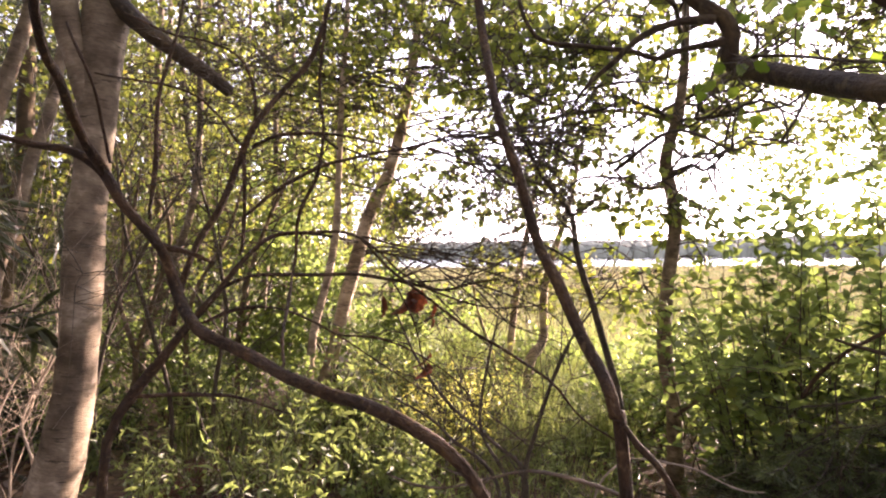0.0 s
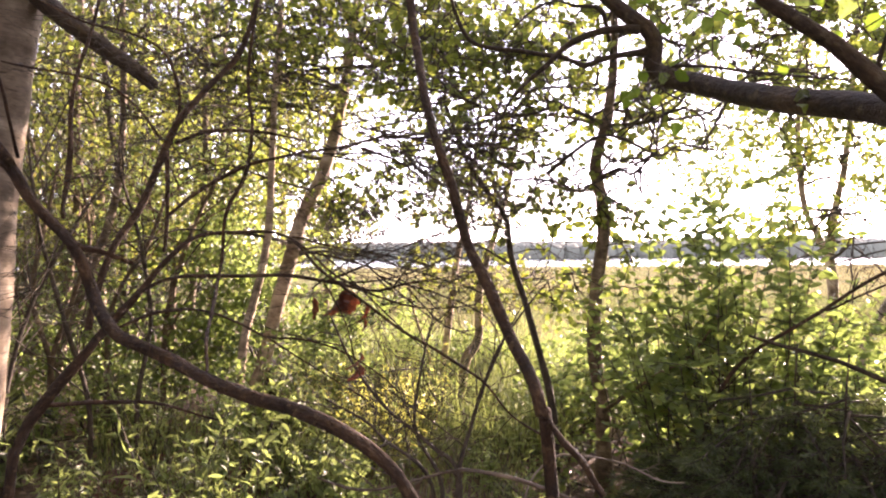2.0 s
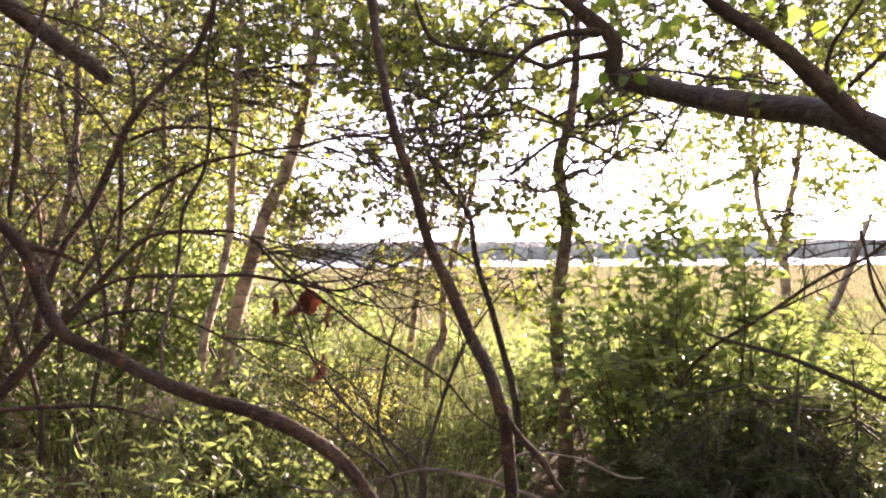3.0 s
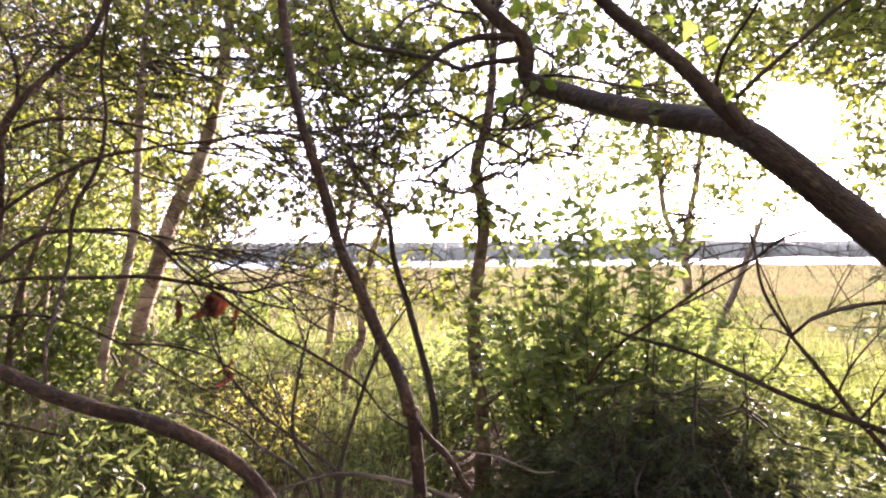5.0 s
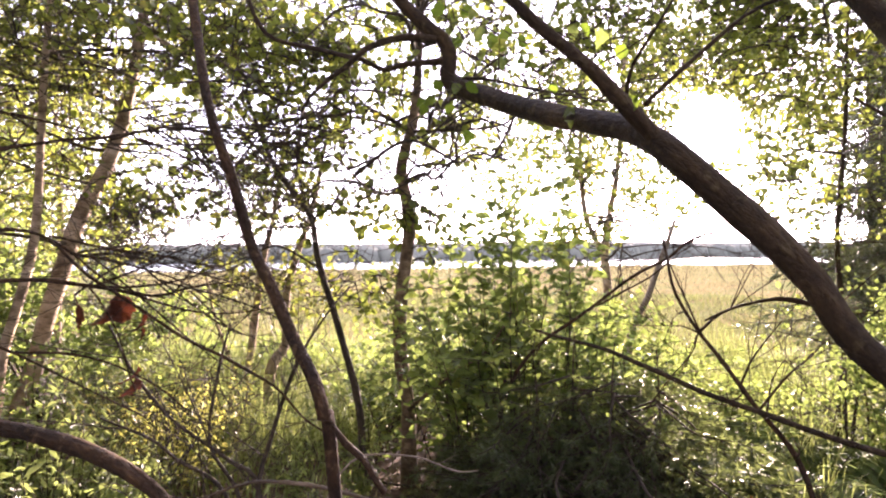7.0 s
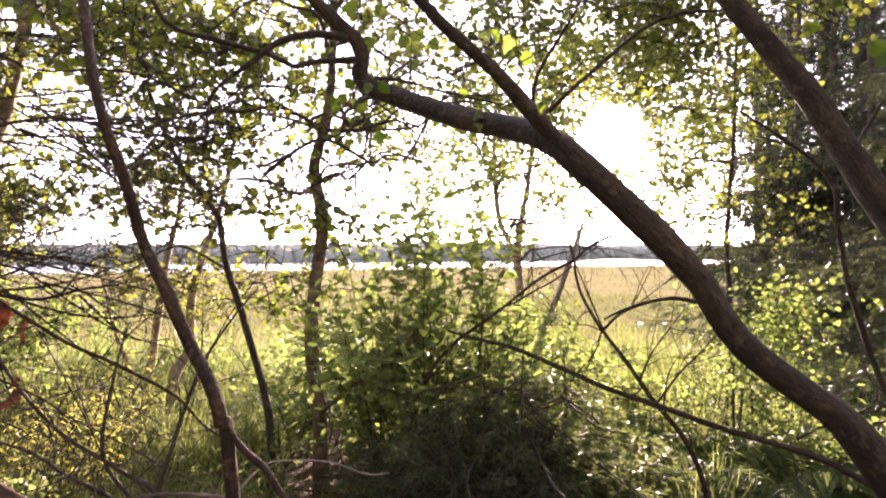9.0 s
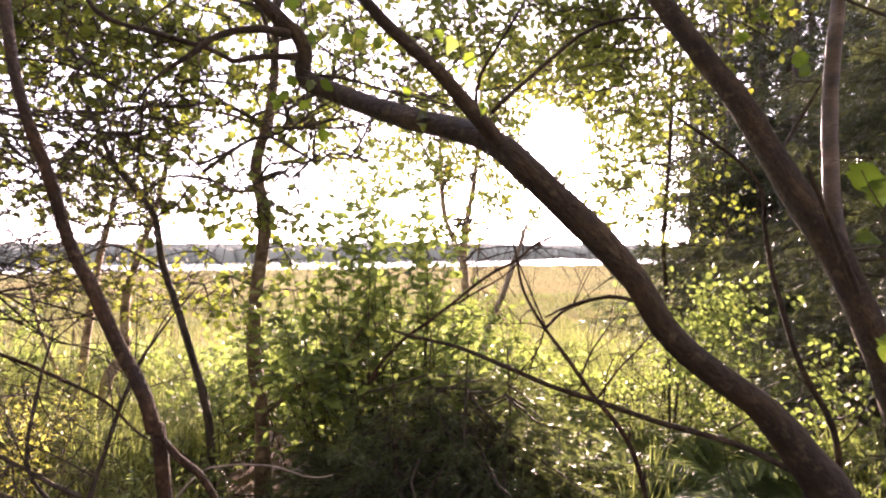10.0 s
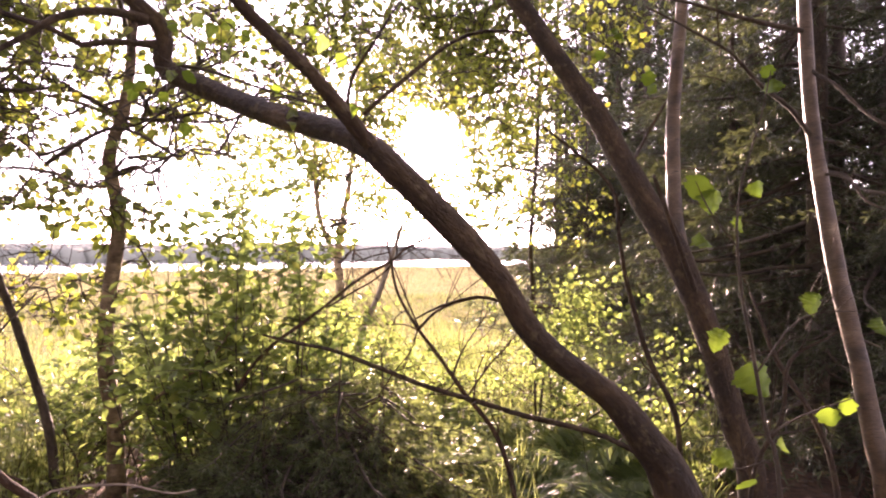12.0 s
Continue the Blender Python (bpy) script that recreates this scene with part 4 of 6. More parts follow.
sk = np.vstack([sk, limbs(shrub, root, [("branch", [(-0.22, 1.67, 1.57, 0.003), (-0.14, 1.65, 1.49, 0.004), (-0.037, 1.65, 1.41, 0.004), (0.069, 1.65, 1.33, 0.004), (0.18, 1.67, 1.26, 0.004), (0.29, 1.67, 1.18, 0.004), (0.38, 1.68, 1.08, 0.003), (0.48, 1.68, 1.01, 0.003)])], DEAD, sides=8, step=0.03, seed=113, wander=0.003, lumps=0.14)])
sk = np.vstack([sk, limbs(shrub, root, [("branch", [(-0.74, 1.34, 1.72, 0.012), (-0.73, 1.25, 1.77, 0.010), (-0.69, 1.11, 1.85, 0.009), (-0.66, 1.01, 1.89, 0.008), (-0.61, 0.91, 1.95, 0.007)])], DEAD, sides=8, step=0.03, seed=114, wander=0.003, lumps=0.14)])
sk = np.vstack([sk, limbs(shrub, root, [("branch", [(-0.73, 1.35, 1.74, 0.004), (-0.69, 1.24, 1.82, 0.003), (-0.66, 1.13, 1.89, 0.003), (-0.69, 1.11, 1.96, 0.002)])], DEAD, sides=8, step=0.03, seed=115, wander=0.003, lumps=0.14)])
sk = np.vstack([sk, limbs(shrub, root, [("branch", [(-0.71, 1.49, 1.62, 0.005), (-0.71, 1.52, 1.77, 0.006), (-0.71, 1.54, 1.92, 0.005), (-0.69, 1.58, 2.07, 0.004), (-0.67, 1.61, 2.23, 0.004)])], DEAD, sides=8, step=0.03, seed=116, wander=0.003, lumps=0.14)])
sk = np.vstack([sk, limbs(shrub, root, [("branch", [(-0.14, 1.67, 1.46, 0.003), (-0.037, 1.69, 1.50, 0.003), (0.072, 1.70, 1.55, 0.002), (0.19, 1.70, 1.59, 0.002)])], DEAD, sides=8, step=0.03, seed=117, wander=0.003, lumps=0.14)])
sk = np.vstack([sk, limbs(shrub, root, [("branch", [(-0.13, 1.67, 1.46, 0.003), (-0.022, 1.70, 1.46, 0.003), (0.10, 1.72, 1.48, 0.002), (0.23, 1.73, 1.53, 0.002)])], DEAD, sides=8, step=0.03, seed=118, wander=0.003, lumps=0.14)])
sk = np.vstack([sk, limbs(shrub, root, [("branch", [(-0.068, 1.67, 1.45, 0.003), (0.024, 1.70, 1.41, 0.003), (0.15, 1.72, 1.38, 0.002), (0.28, 1.72, 1.39, 0.002)])], DEAD, sides=8, step=0.03, seed=119, wander=0.003, lumps=0.14)])
sk = np.vstack([sk, limbs(shrub, root, [("branch", [(-0.22, 1.66, 1.58, 0.003), (-0.099, 1.68, 1.55, 0.003), (0.025, 1.70, 1.53, 0.002), (0.17, 1.70, 1.50, 0.002)])], DEAD, sides=8, step=0.03, seed=120, wander=0.003, lumps=0.14)])
sk = np.vstack([sk, limbs(shrub, root, [("branch", [(-0.18, 1.68, 1.54, 0.003), (-0.053, 1.70, 1.51, 0.003), (0.056, 1.71, 1.47, 0.002), (0.15, 1.72, 1.40, 0.002)])], DEAD, sides=8, step=0.03, seed=121, wander=0.003, lumps=0.14)])
sk = np.vstack([sk, limbs(shrub, root, [("branch", [(-0.037, 1.73, 1.83, 0.004), (0.075, 1.74, 1.79, 0.003), (0.17, 1.76, 1.72, 0.002), (0.28, 1.75, 1.64, 0.002)])], DEAD, sides=8, step=0.03, seed=122, wander=0.003, lumps=0.14)])
sk = np.vstack([sk, limbs(shrub, root, [("branch", [(-0.100, 1.72, 1.82, 0.004), (0.027, 1.73, 1.86, 0.003), (0.16, 1.76, 1.85, 0.002), (0.28, 1.75, 1.79, 0.002)])], DEAD, sides=8, step=0.03, seed=123, wander=0.003, lumps=0.14)])
sk = np.vstack([sk, limbs(shrub, root, [("branch", [(-0.28, 1.63, 1.32, 0.003), (-0.16, 1.67, 1.30, 0.003), (-0.039, 1.69, 1.24, 0.002), (0.071, 1.71, 1.15, 0.002)])], DEAD, sides=8, step=0.03, seed=124, wander=0.003, lumps=0.14)])
sk = np.vstack([sk, limbs(shrub, root, [("branch", [(-0.14, 1.67, 1.46, 0.003), (-0.085, 1.68, 1.36, 0.002), (-0.062, 1.70, 1.27, 0.002), (-0.039, 1.71, 1.19, 0.002)])], DEAD, sides=8, step=0.03, seed=125, wander=0.003, lumps=0.14)])
sk = np.vstack([sk, limbs(shrub, root, [("branch", [(-0.72, 1.41, 1.21, 0.005), (-0.62, 1.48, 1.20, 0.005), (-0.51, 1.55, 1.17, 0.004), (-0.39, 1.60, 1.11, 0.002)])], DEAD, sides=8, step=0.03, seed=126, wander=0.003, lumps=0.14)])
r = np.random.default_rng(8)
tw = Shape()
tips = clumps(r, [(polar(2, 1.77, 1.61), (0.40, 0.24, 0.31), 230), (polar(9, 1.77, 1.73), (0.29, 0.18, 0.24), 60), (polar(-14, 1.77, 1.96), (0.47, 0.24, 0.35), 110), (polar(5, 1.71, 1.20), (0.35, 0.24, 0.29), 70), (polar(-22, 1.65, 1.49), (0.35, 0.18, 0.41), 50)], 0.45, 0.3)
foliage(tw, Shape(), sk, tips, r, 0.01, 1, CHIP, thick=0.0022, origin=root)
for i in range(30):
    high = i % 4 > 0
    a = np.array((r.uniform(-0.15, 0.2), r.uniform(1.70, 1.77), r.uniform(1.80, 1.90))) if high else np.array((r.uniform(-0.2, 0.15), r.uniform(1.66, 1.72), r.uniform(1.42, 1.56)))
    b_ = np.array(polar(r.uniform(6, 22), r.uniform(1.7, 1.95), r.uniform(1.62, 2.02))) if high else np.array(polar(r.uniform(4, 17), r.uniform(1.6, 1.9), r.uniform(1.12, 1.62)))
    c = (a + b_) / 2 + r.normal(0, 0.035, 3)
    fine_line = tube(tw, [(*a, 0.0026), (*c, 0.002), (*b_, 0.001)], 4, 0.05, 0.03, i, 0.005, root)
    side = fine_line[r.integers(2, len(fine_line), 4)]
    stalks(tw, side - np.array(root), side + unit(b_ - a + r.normal(0, 0.3, (4, 3))) * r.uniform(0.06, 0.18, (4, 1)) - np.array(root), 0.0012, 0.0006, 0.03)
tagged(part("twig_work", tw, TWIG, shrub), kind="stuff")

# slanting stem close to the path
P = [(0.39, 0.98, -0.12, 0.012), (0.29, 0.98, 1.15, 0.011), (0.27, 0.96, 1.28, 0.011), (0.26, 1.00, 1.34, 0.011), (0.24, 1.05, 1.39, 0.011), (0.21, 1.10, 1.48, 0.011), (0.18, 1.16, 1.56, 0.010), (0.15, 1.17, 1.67, 0.010), (0.12, 1.19, 1.77, 0.009), (0.10, 1.26, 1.89, 0.009), (0.090, 1.35, 2.02, 0.010), (0.075, 1.40, 2.15, 0.010), (0.027, 1.50, 2.50, 0.008)]
root = P[0][:2] + (float(ground_height(*P[0][:2])),)
stem = thing("slanting_stem", root, "slanting bare dark stem of a young alder", "tree")
limbs(stem, root, [
    ("trunk", P),
    ("branch", [(0.36, 0.93, 1.16, 0.005), (0.33, 0.95, 1.21, 0.006), (0.30, 0.95, 1.24, 0.006), (0.28, 0.96, 1.27, 0.004)]),
], DEAD, sides=12, step=0.03, seed=131, wander=0.002)

# ---- shrubs, herbs and grass ----
def stem_part(ob, pts, mat, origin, seed=0, sides=5, step=0.12, name="stem"):
    s_ = Shape()
    line = tube(s_, pts, sides, step, 0.05, seed, 0.004, origin)
    part(name, s_, mat, ob)
    return line


def bush(name, label, at, blobs, seed, mat, size, per, kind, stems=7, gaps=0.45, reach=0.2, scale=0.6):
    r_ = np.random.default_rng(seed)
    x, y, _ = at
    root_ = (x, y, float(ground_height(x, y)))
    ob = thing(name, root_, label, "shrub")
    tw_, lf_ = Shape(), Shape()
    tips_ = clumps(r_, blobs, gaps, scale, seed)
    lines = []
    for i in range(stems):
        c, rad, _n = blobs[i % len(blobs)]
        top = np.asarray(c) + r_.normal(0, 0.35, 3) * np.asarray(rad)
        foot = np.array(root_) + (*r_.normal(0, 0.08, 2), -0.06)
        m_ = (foot + top) / 2 + (*r_.normal(0, 0.1, 2), 0.1)
        lines.append(stem_part(ob, [(*foot, 0.012), (*m_, 0.009), (*top, 0.004)], TWIG, root_, i))
    foliage(tw_, lf_, np.vstack(lines), tips_, r_, size, per, kind, reach, 0.004, 0.2, root_, False)
    tagged(part("twig_work", tw_, TWIG, ob), kind="stuff")
    tagged(part("foliage", lf_, mat, ob), kind="stuff")
    return ob


def bare_shrub(name, label, stems, seed, mat=DEAD, spread=0.5, twig=0.3, count=5):
    """A leafless shrub: each stem carries side branches, which carry fine twigs."""
    r_ = np.random.default_rng(seed)
    root_ = tuple(stems[0][0][:2]) + (float(ground_height(*stems[0][0][:2])),)
    ob = thing(name, root_, label, "shrub")
    tw_ = Shape()
    for k_, pts in enumerate(stems):
        line = stem_part(ob, pts, mat, root_, seed + k_, 7, 0.06, "branch")
        n = len(line)
        for i in range(count):
            j = int(n * r_.uniform(0.25, 0.95))
            a_ = line[j]
            way = unit(line[min(j + 1, n - 1)] - line[j - 1])
            b_ = a_ + (way * 0.7 + r_.normal(0, 0.55, 3) + (0, 0, 0.15)) * spread * r_.uniform(0.4, 1.0)
            mid_ = (a_ + b_) / 2 + r_.normal(0, 0.05, 3) * spread
            rad = pts[0][3] * 0.35
            sub = tube(tw_, [(*a_, rad), (*mid_, rad * 0.75), (*b_, rad * 0.35)], 5, 0.07, 0.05, i, 0.004, root_)
            m = 5
            p0 = sub[r_.integers(1, len(sub), m)]
            p1 = p0 + (unit(b_ - a_) * 0.7 + r_.normal(0, 0.6, (m, 3))) * twig * r_.uniform(0.4, 1, (m, 1))
            stalks(tw_, p0 - np.array(root_), p1 - np.array(root_), rad * 0.4, 0.0008, 0.04)
    tagged(part("twig_work", tw_, mat, ob), kind="stuff")
    return ob


def herb(seed, height, mat, leaf, kind, stems=7, label="", name="herb", spread=0.18, pairs=12):
    """A clump of upright leafy stems at the origin, to be copied."""
    r_ = np.random.default_rng(seed)
    ob = thing(name, (0, 0, 0), label, "herb", "undergrowth herbs")
    tw_, lf_ = Shape(), Shape()
    for i in range(stems):
        foot = np.array((*r_.normal(0, spread * 0.5, 2), -0.03))
        top = foot + (*r_.normal(0, spread, 2), height * r_.uniform(0.6, 1.1))
        bend = (foot + top) / 2 + (*r_.normal(0, 0.04, 2), 0.06)
        line = tube(tw_, [(*foot, 0.004), (*bend, 0.003), (*top, 0.0015)], 4, 0.08, 0.03, i)
        n = pairs * 2
        t_ = np.linspace(0.2, 1, n)
        at_ = line[np.minimum((t_ * (len(line) - 1)).astype(int), len(line) - 1)] + r_.normal(0, 0.012, (n, 3))
        turn = np.arange(n) * 2.4 + r_.random() * 6
        along = np.stack([np.cos(turn), np.sin(turn), r_.normal(0.15, 0.75, n)], 1)
        leaves(lf_, at_, along, r_.normal(0, 0.6, (n, 3)) + (0.45, 0.4, 0.6), leaf * r_.uniform(0.6, 1.15, n) * (1.15 - 0.5 * t_), kind)
    tagged(part("stalk_work", tw_, TWIG, ob), kind="stuff")
    tagged(part("foliage", lf_, mat, ob), kind="stuff")
    return ob


def fern(seed, length, fronds, label, mat=None):
    r_ = np.random.default_rng(seed)
    ob = thing("fern", (0, 0, 0), label, "fern", "ferns")
    for i in range(fronds):
        s_ = Shape()
        turn = i * 2 * math.pi / fronds + r_.normal(0, 0.2)
        L = length * r_.uniform(0.75, 1.1)
        out = np.array((math.cos(turn), math.sin(turn), 0))
        t_ = np.linspace(0, 1, 26)
        mid_ = out * (L * 0.75 * t_[:, None] ** 1.2) + np.stack([0 * t_, 0 * t_, L * (1.0 * t_ - 0.62 * t_ ** 2.2)], 1)
        tube(s_, [(*p_, 0.003 * (1.1 - q_)) for p_, q_ in zip(mid_[::5], t_[::5])], 4, 0.05, 0.0, i)
        side = np.array((-out[1], out[0], 0))
        for sg in (1, -1):
            along = side * sg + out * 0.35 + r_.normal(0, 0.06, (24, 3)) + (0, 0, -0.15)
            leaves(s_, mid_[2:], along, np.tile((0, 0, 1.0), (24, 1)) + r_.normal(0, 0.15, (24, 3)), L * 0.30 * np.sin(np.pi * (0.12 + 0.86 * t_[2:])) * r_.uniform(0.85, 1.1, 24), SLIM)
        tagged(part("frond", s_, mat or FERN_LEAF, ob), kind="")
    return ob


def spruce(seed, height, reach, label, first=0.6, whorl=0.28, needle=0.06, fine=4.5, dense=15, mat=NEEDLE):
    """A spruce at the origin: trunk, whorls of drooping boughs set with needle sprays, finer below the height fine."""
    r_ = np.random.default_rng(seed)
    ob = thing("spruce_tree", (0, 0, 0), label, "tree", "spruces at the edge of the wood")
    s_ = Shape()
    tube(s_, [(0, 0, -0.1, height * 0.011), (0.03, 0, height * 0.3, height * 0.009), (0, 0.02, height * 0.7, height * 0.005), (0, 0, height, 0.004)], 10, 0.25, 0.05, seed)
    part("trunk", s_, TWIG, ob)
    tw_, lf_ = Shape(), Shape()
    z_ = first
    while z_ < height - 0.2:
        near = z_ < fine
        size = reach * (1 - z_ / height) ** 0.75 + 0.12
        for k_ in range(r_.integers(4, 6)):
            turn = r_.uniform(0, 6.283)
            L = size * r_.uniform(0.45, 1.2)
            out = np.array((math.cos(turn), math.sin(turn), 0))
            t_ = np.linspace(0, 1, 5)
            sway = np.cumsum(r_.normal(0, 0.035 * L, (5, 3)), 0) * (t_ > 0)[:, None]
            pts = out * (L * t_[:, None]) + np.stack([0 * t_, 0 * t_, z_ + r_.normal(0, 0.06) - L * 0.42 * t_ + L * 0.25 * t_ ** 2.5], 1) + sway
            line = tube(tw_, [(*p_, 0.010 * L * (1.15 - q_)) for p_, q_ in zip(pts, t_)], 4, 0.12, 0.02, k_)
            m = max(5, int(L * dense * (1.25 if near else 0.6)))
            q_ = r_.uniform(0.2, 1.0, m)
            p0 = line[np.minimum((q_ * (len(line) - 1)).astype(int), len(line) - 1)]
            side = np.array((-out[1], out[0], 0)) * r_.choice((-1, 1), m)[:, None]
            p1 = p0 + (side * r_.uniform(0.4, 1, (m, 1)) + out * 0.6 + np.array((0, 0, -0.4)) + r_.normal(0, 0.2, (m, 3))) * (0.36 * L * (1.15 - q_))[:, None]
            stalks(tw_, p0, p1, 0.0025, 0.001, -0.05)
            n, bunch, long = (9, 3, needle * 0.75) if near else (5, 2, needle * 1.6)
            w_ = np.linspace(0.1, 1.05, n)
            at_ = (p0[:, None] + (p1 - p0)[:, None] * w_[None, :, None]).reshape(-1, 3)
            dirs = np.repeat(unit(p1 - p0), n, 0)
            for turn_ in range(bunch):
                leaves(lf_, at_, dirs * 0.8 + r_.normal(0, 0.45, at_.shape), r_.normal(0, 1, at_.shape), long * r_.uniform(0.7, 1.2, len(at_)), QUILL)
        z_ += whorl * r_.uniform(0.7, 1.3) * (1 if near else 1.5)
    tagged(part("bough_wood", tw_, TWIG, ob), kind="stuff")
    tagged(part("needle_cover", lf_, mat, ob), kind="stuff")
    return ob


def place(ob, at, turn=0.0, size=1.0):
    """Sets a thing built at the origin on the ground there."""
    x, y, _ = at
    m = pose(x, y, float(ground_height(x, y)), 0, 0, turn) @ Matrix.Scale(size, 4)
    ob.matrix_basis = m
    return m


def scatter(models, seed, bearings, dists, count, sizes=(0.7, 1.2), clear=None):
    r_ = np.random.default_rng(seed)
    for i in range(count):
        ob = models[i % len(models)]
        bear, dist = r_.uniform(*bearings), math.sqrt(r_.uniform(dists[0] ** 2, dists[1] ** 2))
        x, y, _ = polar(bear, dist)
        m = pose(x, y, float(ground_height(x, y)), 0, 0, r_.uniform(0, 360)) @ Matrix.Scale(r_.uniform(*sizes), 4)
        if ob.get("set"):
            copy_thing(ob, m)
        else:
            ob.matrix_basis = m
            ob["set"] = 1


# alder bush in the sun, airy, with upright leafy shoots
def shoots(name, label, foot, spreads, seed, leaf, mat=None, kind=None):
    """A shrub of many upright leafy shoots; spreads: (bearing, distance, half width, lowest and highest tip, count)."""
    r_ = np.random.default_rng(seed)
    x, y, _ = foot
    root_ = np.array((x, y, float(ground_height(x, y))))
    ob = thing(name, root_, label, "shrub")
    lf_ = Shape()
    for bear, dist, half, low, high, count in spreads:
        for i in range(count):
            bx, by, _ = polar(bear, dist)
            off = r_.uniform(-1, 1, 2) * half
            top = np.array((bx + off[0], by + off[1], low + (high - low) * r_.random() ** 0.8 * math.exp(-(off[0] ** 2 + off[1] ** 2) / (6.0 * half ** 2))))
            base = root_ + (*(r_.normal(0, 0.10, 2) + 0.6 * (np.array((bx, by)) + off * 0.6 - root_[:2])), -0.05)
            knee = base * 0.5 + top * 0.5 + (*r_.normal(0, 0.07, 2), 0.02)
            tw_ = Shape()
            line = tube(tw_, [(*base, 0.0055), (*knee, 0.004), (*top, 0.0015)], 5, 0.05, 0.04, i, 0.004, root_)
            twigs = [line[len(line) * 3 // 5:]]
            for k in range(7):
                p_ = line[int(len(line) * r_.uniform(0.35, 0.97))]
                tip_ = p_ + unit(np.array((*r_.normal(0, 1, 2), 0.3))) * r_.uniform(0.15, 0.40)
                twigs.append(tube(tw_, [(*p_, 0.003), (*((p_ + tip_) / 2 + (0, 0, 0.01)), 0.0022), (*tip_, 0.001)], 4, 0.05, 0.03, k, 0.002, root_))
            part("stem", tw_, TWIG, ob)
            for run in twigs:
                n = max(4, int(np.linalg.norm(run[-1] - run[0]) / 0.038))
                q_ = np.linspace(0.15, 1.0, n) + r_.normal(0, 0.02, n)
                at_ = run[np.clip((q_ * (len(run) - 1)).astype(int), 0, len(run) - 1)]
                way = unit(run[-1] - run[0])
                turn = np.arange(n) * 2.5 + r_.random() * 6
                along = np.stack([np.cos(turn), np.sin(turn), 0 * turn], 1) * 0.8 + way * 0.55 + r_.normal(0, 0.25, (n, 3))
                leaves(lf_, at_ - root_, along, r_.normal(0, 0.55, (n, 3)) + (0.3, 0.25, 0.7), leaf * r_.uniform(0.6, 1.15, n) * (1.1 - 0.35 * q_), kind or ELLIPSE)
    tagged(part("foliage", lf_, mat or SHRUB_LEAF, ob), kind="stuff")
    return ob


ELLIPSE = (np.array([(0, 0, 0), (.5, 0, -.03), (1, 0, -.10), (.2, .17, .04), (.52, .27, .06), (.82, .17, .02), (.2, -.17, .04), (.52, -.27, .06), (.82, -.17, .02)]),
           np.array([(0, 1, 3), (1, 4, 3), (1, 5, 4), (1, 2, 5), (0, 6, 1), (1, 6, 7), (1, 7, 8), (1, 8, 2)]), None)
shoots("alder_bush", "leafy bright green alder bush in the sun", polar(31, 4.15), [(25, 4.1, 0.45, 0.7, 1.5, 9), (28, 4.0, 0.45, 1.3, 2.0, 11), (31.5, 4.1, 0.4, 1.5, 2.2, 11), (35, 4.2, 0.4, 1.2, 1.85, 9), (22.5, 4.2, 0.35, 0.4, 1.15, 7), (39, 4.3, 0.5, 0.7, 1.45, 11), (30, 3.75, 0.7, 0.6, 1.15, 9)], 201, 0.09)
shoots("leafy_bush", "leafy bright green bush between the saplings", polar(16, 5.2), [(19, 5.0, 0.5, 0.1, 0.7, 9), (22.5, 5.0, 0.45, 0.4, 1.05, 12)], 221, 0.075)
shoots("leafy_bush", "leafy sunlit bush at the meadow edge", polar(41, 5.0), [(39, 5.0, 0.5, 0.4, 1.05, 14), (44, 5.2, 0.5, 0.3, 0.9, 14), (48.5, 5.0, 0.45, 0.1, 0.6, 10)], 223, 0.075)
shoots("leafy_bush", "leafy sunlit bush below the leaning alder", polar(54, 5.0), [(52, 5.8, 0.5, 0.1, 0.55, 8), (56, 5.4, 0.5, 0.2, 0.8, 11), (60, 5.0, 0.45, 0.5, 1.25, 14)], 227, 0.048)
shoots("leafy_bush", "leafy green bush in front of the birches", polar(-6, 5.4), [(-9, 5.4, 0.5, 0.3, 0.9, 12), (-4, 5.5, 0.5, 0.2, 0.8, 10)], 225, 0.07)
bush("green_bush", "leafy green shrub at the meadow edge", polar(-9, 6.5), [(polar(-9, 6.5, 0.8), (1.0, 0.6, 0.6), 340), (polar(-15, 6.3, 0.95), (0.9, 0.6, 0.7), 340), (polar(-12, 6.8, 1.5), (1.0, 0.6, 0.5), 200), (polar(-13, 7.2, 2.3), (1.2, 0.7, 0.7), 200), (polar(-20, 7.4, 2.0), (1.0, 0.7, 0.8), 180), (polar(-2, 6.8, 0.7), (0.8, 0.5, 0.5), 180)], 203, SHRUB_LEAF, 0.06, 7, ROUND)
bush("green_bush", "leafy green undergrowth between the birches", polar(-22, 6.5), [(polar(-22, 6.5, 0.7), (1.2, 0.7, 0.7), 320), (polar(-30, 6.5, 0.9), (1.0, 0.7, 0.7), 260)], 205, SHRUB_LEAF, 0.05, 7, ROUND)
bush("green_bush", "leafy sunlit shrub by the meadow", polar(40, 5.6), [(polar(37, 5.6, 0.75), (0.8, 0.5, 0.4), 120), (polar(46, 6.2, 0.35), (0.9, 0.5, 0.25), 70)], 207, SHRUB_LEAF, 0.065, 6, ROUND)
bush("green_bush", "leafy shrub below the spruces", polar(57, 5), [(polar(57, 5, 0.9), (0.5, 0.5, 0.55), 110), (polar(62, 4.6, 0.85), (0.6, 0.4, 0.6), 130), (polar(67, 4.4, 0.6), (0.5, 0.4, 0.5), 90)], 208, SHRUB_LEAF, 0.045, 7, ROUND)
